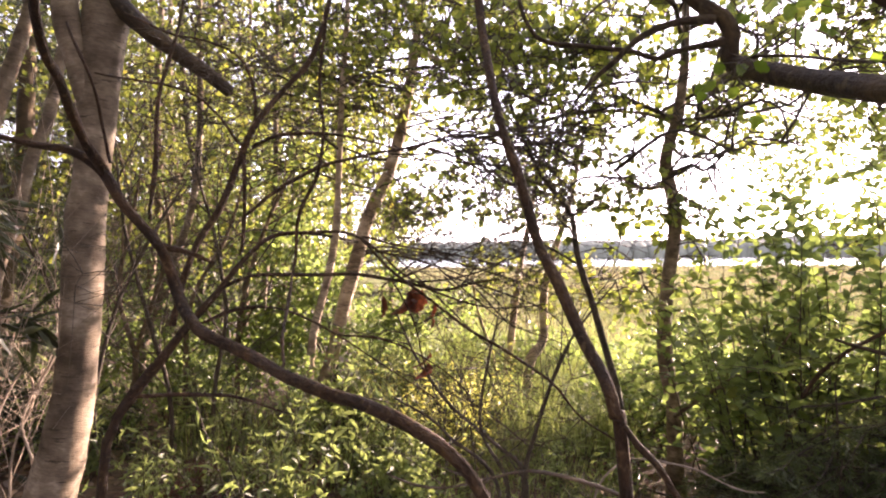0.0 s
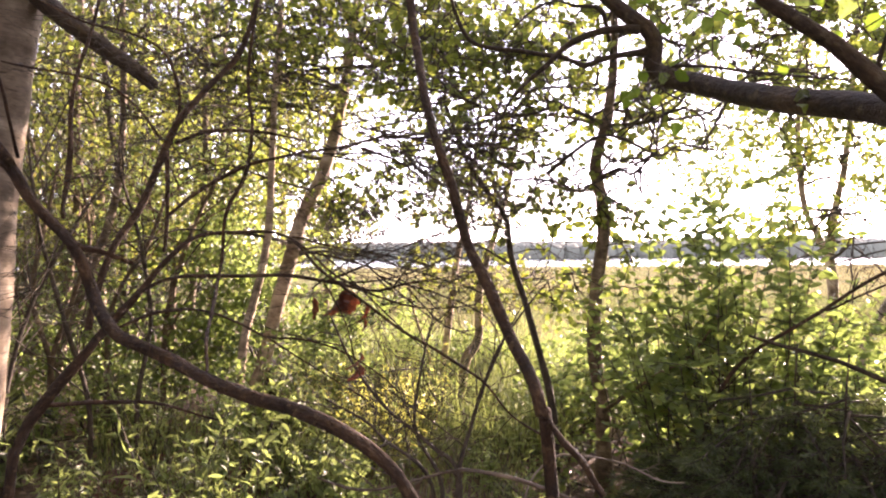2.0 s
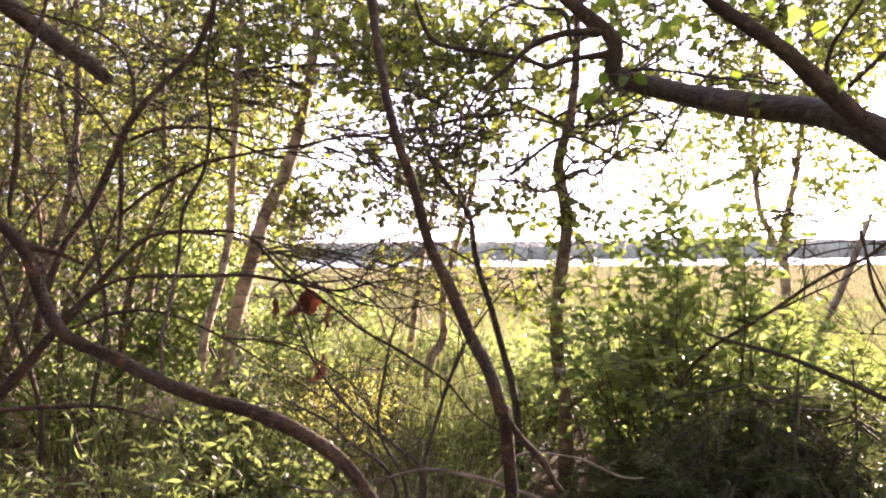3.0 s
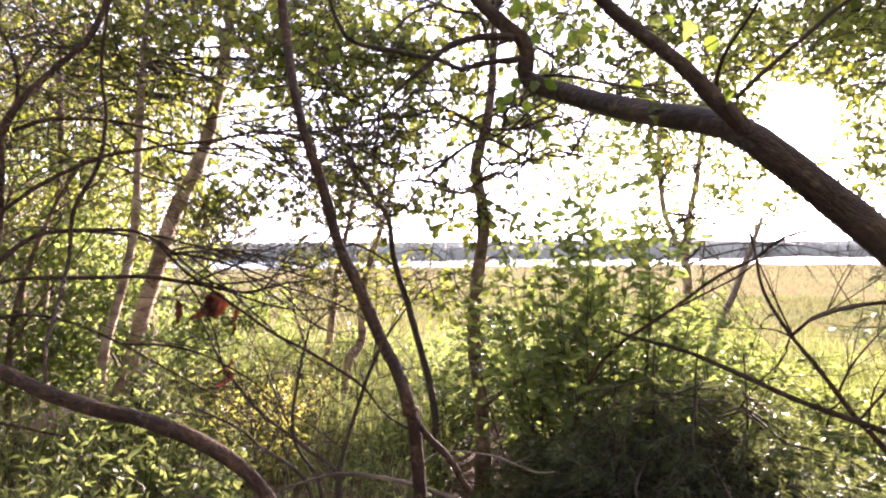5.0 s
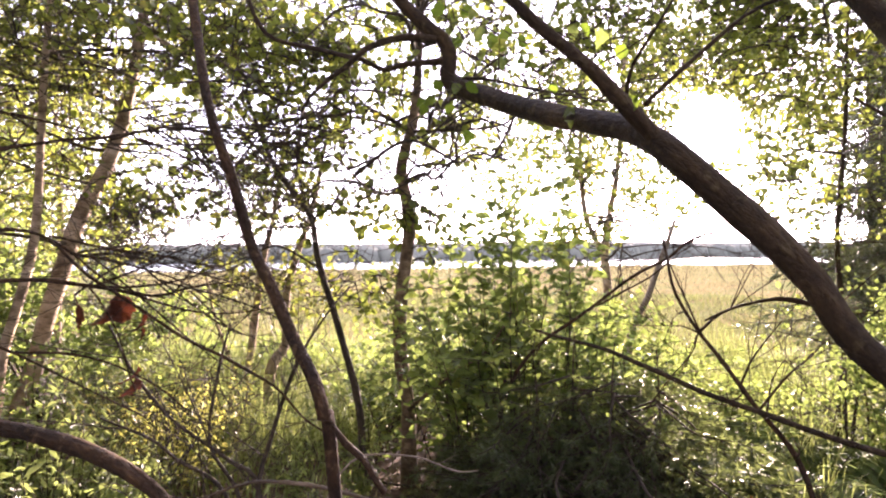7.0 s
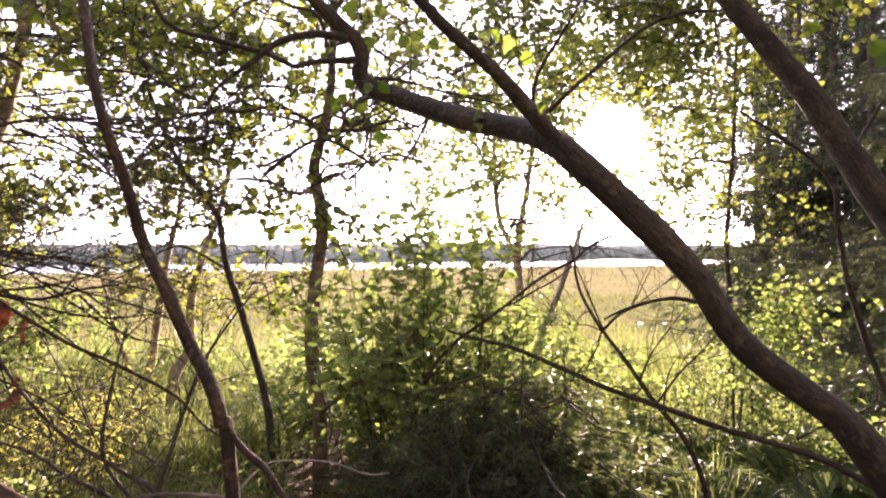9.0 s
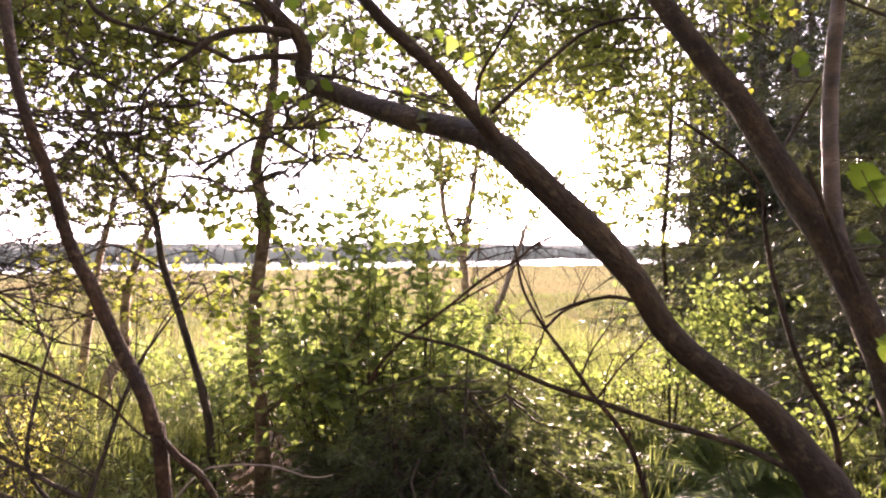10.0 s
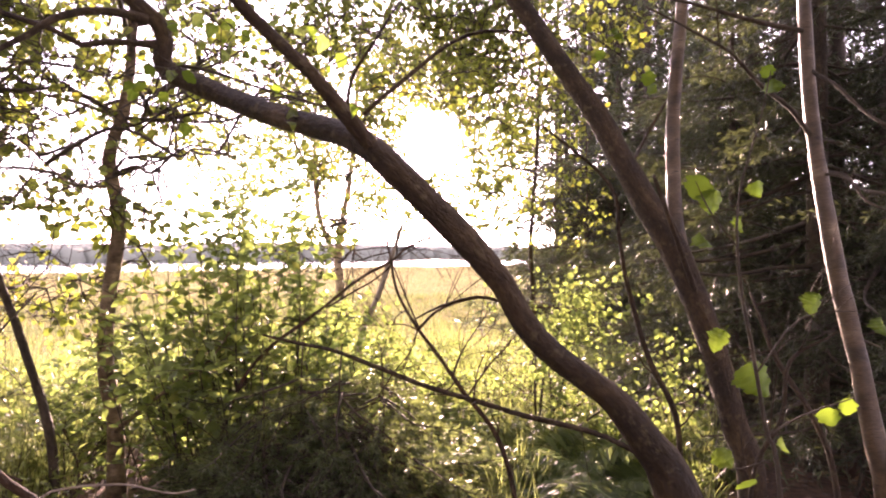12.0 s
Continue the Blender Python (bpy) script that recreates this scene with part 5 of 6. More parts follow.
# added out of sight behind the alder bush, to shade the herbs in front
bush("green_bush", "hidden leafy shrub added behind the alder bush to cast shade", polar(28, 5.6), [(polar(27, 5.6, 0.5), (0.9, 0.5, 0.55), 200), (polar(33, 5.4, 0.45), (0.7, 0.5, 0.5), 120)], 217, SHRUB_LEAF, 0.055, 6, ROUND)
bush("green_bush", "leafy sunlit shrub in the sedge", polar(13, 7), [(polar(13, 7, 0.4), (0.9, 0.5, 0.3), 90), (polar(23, 6.2, 0.5), (0.8, 0.6, 0.5), 130), (polar(5, 7, 0.35), (0.8, 0.5, 0.28), 80)], 215, SHRUB_LEAF, 0.06, 6, ROUND)

# young spruce, low and dark, in the shade of the leaning alder
young = spruce(401, 1.15, 1.6, "low dark young spruce in the shade", first=0.05, whorl=0.08, needle=0.065, mat=LIGHTENED_NEEDLE)
place(young, polar(36, 3.4))
for bear, dist, turn, size in ((31, 3.4, 140, 0.66), (43, 3.3, 250, 0.92), (33, 3.0, 40, 0.6), (27, 3.5, 80, 0.5), (39.5, 3.3, 20, 0.95), (45.5, 3.5, 310, 0.7), (32.5, 3.3, 200, 0.85)):
    x, y, _ = polar(bear, dist)
    copy_thing(young, pose(x, y, float(ground_height(x, y)), 0, 0, turn) @ Matrix.Scale(size, 4))

# spruces that close the view to the right; those behind are unseen, added against skylight
tall = spruce(411, 9.0, 2.2, "dark spruce with drooping boughs at the edge of the wood", first=0.35, whorl=0.25, needle=0.085, fine=3.8, dense=13)
place(tall, polar(74, 7.6))
tall2 = spruce(413, 8.0, 2.0, "dark spruce with thin drooping boughs", first=0.5, whorl=0.25, needle=0.085, fine=3.8, dense=13)
place(tall2, polar(79, 5.4))
plain = spruce(417, 9.0, 2.3, "dark spruce of the deep wood, also added unseen to block skylight", first=0.4, whorl=0.36, needle=0.14, fine=0, dense=9)
place(plain, polar(88, 9))
SPRUCES_NEAR = [(73, 6.0, 0.5), (77, 6.8, 0.9), (84, 6.0, 0.9), (71.5, 9.2, 0.95), (80, 7.4, 1.0), (68.5, 10.5, 1.0), (66, 12, 1.05), (63.5, 13, 1.1), (61, 13.5, 1.0), (58.8, 15, 0.95), (65, 16, 1.3), (73.5, 10.5, 1.2), (74.5, 12, 1.2), (80, 11.5, 1.3), (83.5, 10, 1.2), (69, 12.5, 1.2), (91, 5.5, 1.0), (71, 13, 1.3), (-37, 9.2, 0.9), (-31, 10.5, 1.0), (-25.5, 11.5, 1.0), (-20, 13, 1.05)]
# bearings beyond the view's edges: unseen spruces, added to block sky light
SPRUCES_DEEP_AND_UNSEEN = [(60.5, 16, 1.3), (63, 15, 1.4), (65.5, 13.5, 1.3), (68, 14, 1.4), (58, 19, 1.4), (61, 14, 1.0), (67, 15, 1.2), (87, 12, 1.3), (-43, 6.2, 0.8), (-54, 4.6, 1.0), (-68, 5.2, 1.1), (-84, 4.8, 1.0), (-44, 11, 1.1), (-36, 13, 1.2), (-30, 16, 1.2), (-23, 17, 1.3), (-16, 18, 1.3), (-10, 20, 1.2),
                (102, 8, 1.0), (124, 7, 1.1), (140, 5.5, 1.0), (154, 7, 1.2), (170, 4.8, 1.1), (186, 7, 1.2), (202, 4.6, 1.0), (218, 7, 1.2), (235, 5, 1.1), (250, 7.5, 1.2), (264, 5.2, 1.0), (280, 6.5, 1.1), (290, 8.5, 1.0), (305, 9, 1.0), (200, 9, 1.3), (214, 9, 1.2), (230, 8.5, 1.3), (245, 9.5, 1.2), (258, 8.5, 1.3), (275, 8, 1.2), (286, 6, 1.1), (297, 7, 1.2), (312, 7.5, 1.1), (318, 10, 1.3)]
for i, (bear, dist, size) in enumerate(SPRUCES_NEAR + SPRUCES_DEEP_AND_UNSEEN):
    src = (tall, tall2)[i % 2] if i < len(SPRUCES_NEAR) else plain
    x, y, _ = polar(bear, dist)
    copy_thing(src, pose(x, y, float(ground_height(x, y)), 0, 0, 67 * i) @ Matrix.Scale(size, 4))

# unseen birches added over and behind the standing place, whose crowns block sky light
for i, (bear, dist, high) in enumerate([(95, 3.4, 5.6), (128, 4.2, 6.4), (165, 3.6, 6.0), (200, 4.6, 6.6), (235, 3.4, 5.8), (268, 3.8, 5.8), (300, 4.2, 6.0), (148, 6.2, 7.2), (182, 6.4, 7.4), (218, 6.2, 7.4), (252, 6.0, 7.2), (285, 6.2, 7.0)]):
    x, y, _ = polar(bear, dist)
    z0 = float(ground_height(x, y)) - 0.1
    sapling([(x, y, z0, 0.11), (x + 0.05, y, 1.5, 0.09), (x * 0.9, y * 0.9, 3.4, 0.075), (x * 0.7, y * 0.7, high, 0.04)], "unseen broad birch added over the path to block skylight", [((x * 0.45, y * 0.45, high), (2.4, 2.4, 0.9), 330), ((x * 1.1, y * 1.1, high - 1.2), (1.6, 1.6, 1.3), 200)], 560 + i, BIRCH, BIRCH_LEAF, 0.15, 7, kind=CHIP, gaps=0.38, bough_count=9, bough_length=2.2, bough_radius=0.02, name="birch_tree")

for i, (bear, dist, lean) in enumerate([(56, 5.7, 0.07), (59, 14.5, 0.08), (61, 12.0, -0.06)]):
    x, y, _ = polar(bear, dist)
    z0 = float(ground_height(x, y)) - 0.1
    sapling([(x, y, z0, 0.026), (x + lean, y, 0.8, 0.023), (x + lean * 0.4, y, 1.7, 0.02), (x + lean * 2, y, 2.8, 0.014), (x + lean * 2.5, y, 4.4, 0.006)], "twiggy small-leaved tree beside the spruces", [((x, y, 2.9), (0.75, 0.7, 1.1), 95), ((x, y, 2.0), (0.7, 0.7, 0.5), 60)], 540 + i, ALDER, ALDER_LEAF, 0.045, 7, gaps=0.58, bough_count=14, bough_length=1.0, name="slender_tree")

# leafy birch thicket behind the first trees
for i, (bear, dist) in enumerate([(-38, 12), (-33, 14), (-27, 15), (-21, 14), (-15, 15), (-9, 15), (-5, 19), (-24, 19)]):
    x, y, _ = polar(bear, dist)
    z0 = float(ground_height(x, y)) - 0.1
    sapling([(x, y, z0, 0.09), (x + 0.1, y, 2, 0.07), (x, y, 4, 0.05), (x + 0.1, y, 8, 0.02)], "leafy birch in the dense thicket", [((x, y, 5), (1.8, 1.6, 2.2), 420), ((x, y, 2.0), (1.6, 1.4, 1.3), 300)], 500 + i, GREY, BIRCH_LEAF, 0.11, 6, kind=CHIP, gaps=0.4)

# airy shrubs of the meadow edge, built at the origin and set out in a band
def airy(seed, height, size):
    r_ = np.random.default_rng(seed)
    ob = thing("leafy_shrub", (0, 0, 0), "airy leafy green shrub at the meadow edge", "shrub", "shrubs at the meadow edge")
    tw_, lf_, lines = Shape(), Shape(), []
    for i in range(6):
        top = (*r_.normal(0, 0.28, 2), height * r_.uniform(0.6, 1.0))
        lines.append(stem_part(ob, [(*r_.normal(0, 0.05, 2), -0.05, 0.008), (top[0] * 0.4, top[1] * 0.4, top[2] * 0.5, 0.006), (*top, 0.003)], TWIG, (0, 0, 0), i))
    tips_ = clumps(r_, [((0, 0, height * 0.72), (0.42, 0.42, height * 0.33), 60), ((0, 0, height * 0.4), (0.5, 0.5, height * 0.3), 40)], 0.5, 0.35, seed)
    foliage(tw_, lf_, np.vstack(lines), tips_, r_, size, 5, OVAL if size > 0.055 else ROUND, 0.16, 0.0035, 0.1, fans=False)
    tagged(part("twig_work", tw_, TWIG, ob), kind="stuff")
    tagged(part("foliage", lf_, SHRUB_LEAF, ob), kind="stuff")
    return ob


airies = [airy(901, 1.0, 0.06), airy(903, 0.8, 0.05), airy(905, 1.15, 0.065), airy(907, 0.9, 0.055)]
scatter(airies, 21, (-12, 22), (6.5, 9.0), 18, (0.45, 0.75))
scatter(airies, 22, (18, 41), (5.2, 8.5), 24, (0.5, 0.85))
scatter(airies[1:2], 25, (56, 66), (4.4, 6.5), 7, (0.6, 1.0))
scatter(airies, 27, (-12, 6), (6.2, 8.5), 13, (0.8, 1.3))
scatter(airies, 26, (38, 58), (5.4, 9.0), 30, (0.4, 0.68))
scatter(airies, 23, (-42, -12), (4.5, 9), 26, (0.8, 1.3))
scatter(airies[1:2], 24, (58, 70), (3.9, 5.0), 11, (0.6, 1.05))

# bare branches and fallen wood
bare_shrub("dead_branch", "arching dead branch with lichen in front of the meadow", [
    [(1.66, 3.16, -0.19, 0.012), (1.70, 3.13, 0.40, 0.011), (1.80, 3.05, 0.82, 0.0105), (1.93, 2.95, 1.03, 0.010), (2.03, 2.86, 1.13, 0.0094), (2.14, 2.75, 1.25, 0.0089), (2.24, 2.64, 1.37, 0.0083), (2.31, 2.56, 1.44, 0.0085), (2.37, 2.47, 1.50, 0.0082), (2.42, 2.39, 1.58, 0.0075), (2.47, 2.31, 1.62, 0.0061), (2.52, 2.21, 1.62, 0.005), (2.57, 2.12, 1.61, 0.004)],
    [(2.15, 2.76, 1.24, 0.006), (2.26, 2.64, 1.33, 0.0053), (2.33, 2.55, 1.40, 0.0047), (2.38, 2.47, 1.48, 0.004)]], 601, spread=0.3, twig=0.2, count=8)
bare_shrub("bare_shrub", "leafless thin-branched shrub below the leaning alder", [
    [(2.62, 1.75, -0.14, 0.014), (2.58, 1.80, 0.40, 0.0135), (2.53, 1.86, 0.63, 0.013), (2.47, 1.93, 0.76, 0.0119), (2.41, 2.00, 0.87, 0.0107), (2.34, 2.08, 1.02, 0.0096), (2.27, 2.16, 1.17, 0.0084), (2.20, 2.23, 1.34, 0.0073), (2.17, 2.26, 1.52, 0.0061), (2.16, 2.27, 1.62, 0.004)],
    [(2.27, 2.16, 1.16, 0.008), (2.30, 2.07, 1.25, 0.0072), (2.34, 1.97, 1.30, 0.0064), (2.38, 1.85, 1.33, 0.0056), (2.43, 1.73, 1.32, 0.0048), (2.46, 1.61, 1.29, 0.003)],
    [(2.39, 2.03, 0.93, 0.006), (2.38, 1.97, 1.04, 0.0048), (2.37, 1.90, 1.13, 0.0037), (2.37, 1.81, 1.24, 0.0025)],
    [(2.44, 1.97, 0.83, 0.006), (2.45, 1.85, 0.99, 0.005), (2.45, 1.74, 1.10, 0.004), (2.44, 1.64, 1.21, 0.002)],
    [(2.27, 2.16, 1.16, 0.005), (2.26, 2.25, 1.18, 0.0035), (2.20, 2.36, 1.17, 0.002)],
    [(2.27, 2.16, 1.16, 0.005), (2.27, 2.18, 1.09, 0.004), (2.25, 2.23, 1.01, 0.003), (2.22, 2.28, 0.94, 0.002)]], 603, spread=0.45, twig=0.28, count=8)
bare_shrub("fallen_branch", "fallen dark branch lying slantwise in the undergrowth", [
    [(1.79, 2.81, 1.12, 0.006), (1.88, 2.69, 1.09, 0.009), (2.03, 2.52, 1.04, 0.010), (2.17, 2.33, 0.96, 0.012), (2.29, 2.14, 0.88, 0.012), (2.40, 1.95, 0.83, 0.013), (2.52, 1.70, 0.77, 0.013), (2.65, 1.39, 0.72, 0.013), (2.78, 1.12, 0.60, 0.013)]], 605, ALDER, spread=0.35, twig=0.22, count=9)
bare_shrub("fallen_branch", "pale dry twig branch lying across the path edge", [
    [(0.73, 1.60, 0.76, 0.007), (0.59, 1.65, 0.83, 0.006), (0.47, 1.69, 0.87, 0.006), (0.37, 1.71, 0.90, 0.006), (0.24, 1.73, 0.92, 0.005), (0.13, 1.75, 0.89, 0.004), (0.002, 1.75, 0.86, 0.004), (-0.086, 1.75, 0.87, 0.004), (-0.16, 1.74, 0.90, 0.002)]], 607, SILVER, spread=0.2, twig=0.12, count=4)
bare_shrub("dry_twig", "thin pale dry twig in the undergrowth", [
    [(0.60, 2.49, -0.12, 0.006), (0.60, 2.49, 0.48, 0.005), (0.70, 2.46, 0.68, 0.0042), (0.79, 2.43, 0.71, 0.004), (0.89, 2.40, 0.70, 0.004), (0.98, 2.35, 0.69, 0.0038), (1.07, 2.30, 0.65, 0.0036), (1.12, 2.27, 0.64, 0.003), (1.16, 2.23, 0.66, 0.002)]], 606, PALE, spread=0.12, twig=0.08, count=2)
bare_shrub("bare_shrub", "leafless twiggy shrub with thin brown stems", [
    [(0.39, 2.97, -0.14, 0.011), (0.39, 2.97, 0.42, 0.011), (0.26, 2.99, 0.58, 0.010), (0.040, 3.00, 0.77, 0.008), (-0.12, 3.00, 0.99, 0.007), (-0.23, 2.99, 1.22, 0.004)],
    [(0.39, 2.97, -0.14, 0.011), (0.39, 2.97, 0.42, 0.011), (0.45, 2.97, 0.67, 0.010), (0.56, 2.95, 1.00, 0.008), (0.69, 2.92, 1.22, 0.005), (0.81, 2.89, 1.38, 0.004)],
    [(0.31, 2.98, -0.14, 0.010), (0.31, 2.98, 0.39, 0.010), (0.18, 2.99, 0.66, 0.008), (0.21, 2.99, 0.97, 0.007), (0.26, 2.99, 1.21, 0.004)],
    [(0.26, 2.99, -0.14, 0.010), (0.26, 2.99, 0.39, 0.010), (0.040, 3.00, 0.61, 0.008), (-0.070, 3.00, 0.72, 0.007), (-0.26, 2.99, 0.83, 0.004)]], 609, TWIG, spread=0.5, twig=0.3, count=6)
bare_shrub("twig_tangle", "tangle of dry pale twigs at the foot of the birch", [
    [(-1.96, 2.78, -0.12, 0.006), (-1.96, 2.78, 0.58, 0.006), (-1.89, 2.83, 0.88, 0.006), (-1.96, 2.78, 1.14, 0.004), (-2.06, 2.71, 1.31, 0.002)],
    [(-1.89, 2.83, -0.12, 0.007), (-1.89, 2.83, 0.51, 0.007), (-1.92, 2.80, 0.78, 0.006), (-1.81, 2.88, 1.08, 0.005), (-1.79, 2.89, 1.34, 0.003)],
    [(-2.03, 2.73, -0.12, 0.006), (-2.03, 2.73, 0.55, 0.006), (-1.99, 2.76, 0.84, 0.006), (-1.91, 2.82, 1.04, 0.005), (-1.83, 2.86, 1.21, 0.003)],
    [(-2.09, 2.68, -0.12, 0.006), (-2.09, 2.68, 0.57, 0.006), (-2.04, 2.72, 1.00, 0.006), (-1.97, 2.77, 1.25, 0.004), (-1.89, 2.83, 1.35, 0.003)]], 611, PALE, spread=0.6, twig=0.4, count=11)
bare_shrub("bare_shrub", "leafless twiggy thicket between the birches", [
    [(-2.69, 5.36, -0.19, 0.022), (-2.69, 5.36, 0.57, 0.022), (-2.57, 5.42, 1.05, 0.020), (-2.44, 5.48, 1.60, 0.018), (-2.48, 5.46, 2.10, 0.010)],
    [(-2.69, 5.36, -0.19, 0.022), (-2.69, 5.36, 0.57, 0.022), (-2.80, 5.30, 1.16, 0.020), (-2.72, 5.35, 1.75, 0.017), (-2.64, 5.39, 2.25, 0.010)],
    [(-2.32, 5.53, -0.21, 0.023), (-2.32, 5.53, 0.53, 0.023), (-2.27, 5.55, 1.09, 0.020), (-2.00, 5.66, 1.65, 0.018), (-1.86, 5.71, 2.13, 0.010)],
    [(-1.91, 5.69, -0.23, 0.024), (-1.91, 5.69, 0.50, 0.024), (-1.86, 5.70, 1.08, 0.021), (-1.66, 5.76, 1.76, 0.019), (-1.41, 5.83, 2.30, 0.011)]], 613, GREY, spread=0.9, twig=0.6, count=10)
bare_shrub("bare_shrub", "leafless thin stems among the shaded ferns", [
    [(3.44, 1.31, -0.13, 0.017), (3.44, 1.31, 0.59, 0.017), (3.38, 1.45, 0.95, 0.016), (3.33, 1.56, 1.38, 0.014), (3.31, 1.60, 1.64, 0.011), (3.29, 1.64, 1.93, 0.010), (3.09, 1.97, 2.29, 0.007)],
    [(3.05, 0.50, -0.12, 0.012), (3.05, 0.50, 0.55, 0.012), (3.03, 0.58, 0.86, 0.011), (3.00, 0.72, 1.11, 0.010), (2.98, 0.81, 1.37, 0.006)],
    [(2.78, 0.75, -0.12, 0.010), (2.78, 0.75, 0.60, 0.010), (2.81, 0.65, 0.89, 0.009), (2.82, 0.62, 1.12, 0.007), (2.85, 0.47, 1.24, 0.004)]], 615, ALDER, spread=0.35, twig=0.3, count=6)

bare_shrub("dead_thicket", "tangle of thin dead twigs between the birches", [
    [(-2.37, 4.18, -0.13, 0.015), (-2.37, 4.18, 0.55, 0.015), (-2.27, 4.23, 1.09, 0.014), (-2.08, 4.32, 1.59, 0.012), (-1.85, 4.43, 2.04, 0.006)],
    [(-2.42, 4.14, -0.13, 0.015), (-2.42, 4.14, 0.56, 0.015), (-2.53, 4.08, 1.10, 0.013), (-2.66, 3.99, 1.52, 0.011), (-2.81, 3.89, 1.95, 0.005)],
    [(-2.04, 4.57, -0.16, 0.017), (-2.04, 4.57, 0.46, 0.017), (-2.17, 4.50, 1.06, 0.015), (-2.30, 4.44, 1.72, 0.012), (-2.36, 4.41, 2.32, 0.006)],
    [(-1.75, 4.68, -0.18, 0.017), (-1.75, 4.68, 0.43, 0.017), (-1.67, 4.71, 1.03, 0.015), (-1.74, 4.69, 1.64, 0.013), (-1.89, 4.63, 2.23, 0.006)]], 619, TWIG, spread=0.8, twig=0.5, count=10)

# herbs, ferns and grass on the forest floor
herbs = [herb(701 + i, (0.75, 0.6, 0.9, 0.5)[i], HERB_LEAF, (0.14, 0.11, 0.16, 0.075)[i], (LANCE, LANCE, SLIM, BROAD)[i], (7, 9, 7, 8)[i], "upright herb with narrow pointed green leaves", "willow_herb", pairs=(8, 11, 7, 12)[i]) for i in range(4)]
scatter(herbs[:3], 1, (-21, -4), (3.3, 5.2), 34, (0.5, 1.15))
scatter(herbs[3:], 31, (-20, -2), (3.3, 4.6), 14, (0.6, 1.1))
scatter(herbs[:3], 33, (-28, -19), (3.3, 4.6), 9, (0.5, 0.9))
scatter(herbs, 2, (-6, 17), (3.3, 6.0), 46, (0.45, 0.95))
scatter(herbs[3:], 3, (40, 74), (2.9, 5.5), 26, (0.5, 1.0))
scatter(herbs, 4, (-40, -18), (4.2, 8), 40, (0.5, 1.1))
scatter(herbs[3:], 5, (26, 66), (4.5, 7), 30, (0.6, 1.2))
feathery = herb(727, 0.42, SEED_HEAD, 0.045, SLIM, 12, "pale feathery plant gone to seed", "seed_plant", 0.16, 14)
scatter([feathery], 32, (-21.5, -16.5), (3.3, 3.9), 5, (0.8, 1.15))
golden = herb(721, 0.8, GOLD, 0.08, SLIM, 10, "yellow-flowered marsh herb in the sedge", "yellow_herb", 0.2, 12)
scatter([golden], 6, (-3.5, 3.5), (4.3, 5.2), 9, (0.85, 1.15))
reddish = herb(725, 0.4, RED, 0.04, OVAL, 8, "small red-leaved herb on the shaded floor", "red_herb", 0.1, 8)
place(reddish, polar(48.4, 3.5), 0, 1.15)
x, y, _ = polar(50.6, 3.5)
copy_thing(reddish, pose(x, y, float(ground_height(x, y)), 0, 0, 90) @ Matrix.Scale(0.7, 4))
ferns = [fern(731, 0.6, 9, "sunlit green fern at the foot of the alder"), fern(733, 0.5, 8, "sunlit green fern at the foot of the alder")]
scatter(ferns, 7, (45, 66), (3.2, 4.8), 24, (0.6, 1.05))
big_fern = fern(735, 0.95, 11, "tall sunlit fern with spreading fronds")
for i, (bear, dist, size) in enumerate([(49, 3.9, 1.0), (52, 4.2, 1.1), (54.5, 3.8, 0.9), (57.5, 4.3, 1.1), (60.5, 3.9, 0.95), (45, 4.5, 0.8), (63, 3.4, 0.8)]):
    x, y, _ = polar(bear, dist)
    m = pose(x, y, float(ground_height(x, y)), 0, 0, 50 * i) @ Matrix.Scale(size, 4)
    if i:
        copy_thing(big_fern, m)
    else:
        big_fern.matrix_basis = m
dry = fern(741, 0.55, 9, "withered brown fern on the forest floor", RUST)
scatter([dry], 8, (-24, -7), (3.3, 4.4), 17, (0.6, 1.05))
scatter(ferns, 10, (30, 42), (2.9, 3.2), 4, (0.5, 0.7))
scatter([dry], 9, (44, 62), (2.9, 3.8), 15, (0.5, 0.95))


def grass(name, label, bearings, dists, count, height, mat, seed, wide=0.006):
    r_ = np.random.default_rng(seed)
    s_ = Shape()
    a = np.radians(r_.uniform(*bearings, count))
    d = np.sqrt(r_.uniform(dists[0] ** 2, dists[1] ** 2, count))
    x, y = d * np.sin(a), d * np.cos(a)
    z = ground_height(x, y) - 0.02
    tuft = 0.72 + 0.45 * np.sin(x * 2.3 + np.sin(y * 1.9) * 1.5) * np.sin(y * 2.7 + 1 + np.sin(x * 1.3))
    h = height * r_.uniform(0.5, 1.15, count) * tuft
    turn = r_.uniform(0, 2 * np.pi, count)
    lean = h * r_.uniform(0.1, 0.9, count)
    cx, cy = np.cos(turn), np.sin(turn)
    rows_ = []
    for t_, wd in ((0, 1.0), (0.4, 0.9), (0.75, 0.6), (1.0, 0.05)):
        bx, by, bz = x + cx * lean * t_ ** 2, y + cy * lean * t_ ** 2, z + h * (t_ - 0.3 * t_ ** 3 * lean / h)
        ww = wide * wd * (1 + d / 12)
        rows_ += [np.stack([bx - cy * ww, by + cx * ww, bz], 1), np.stack([bx + cy * ww, by - cx * ww, bz], 1)]
    v = np.stack(rows_, 1)
    f_ = np.array([(0, 1, 3, 2), (2, 3, 5, 4), (4, 5, 7, 6)])
    s_.add(v, (f_[None] + (np.arange(count) * 8)[:, None, None]).reshape(-1, 4), 4)
    return tagged(part(name, s_, mat), label, "grass", kind="stuff")


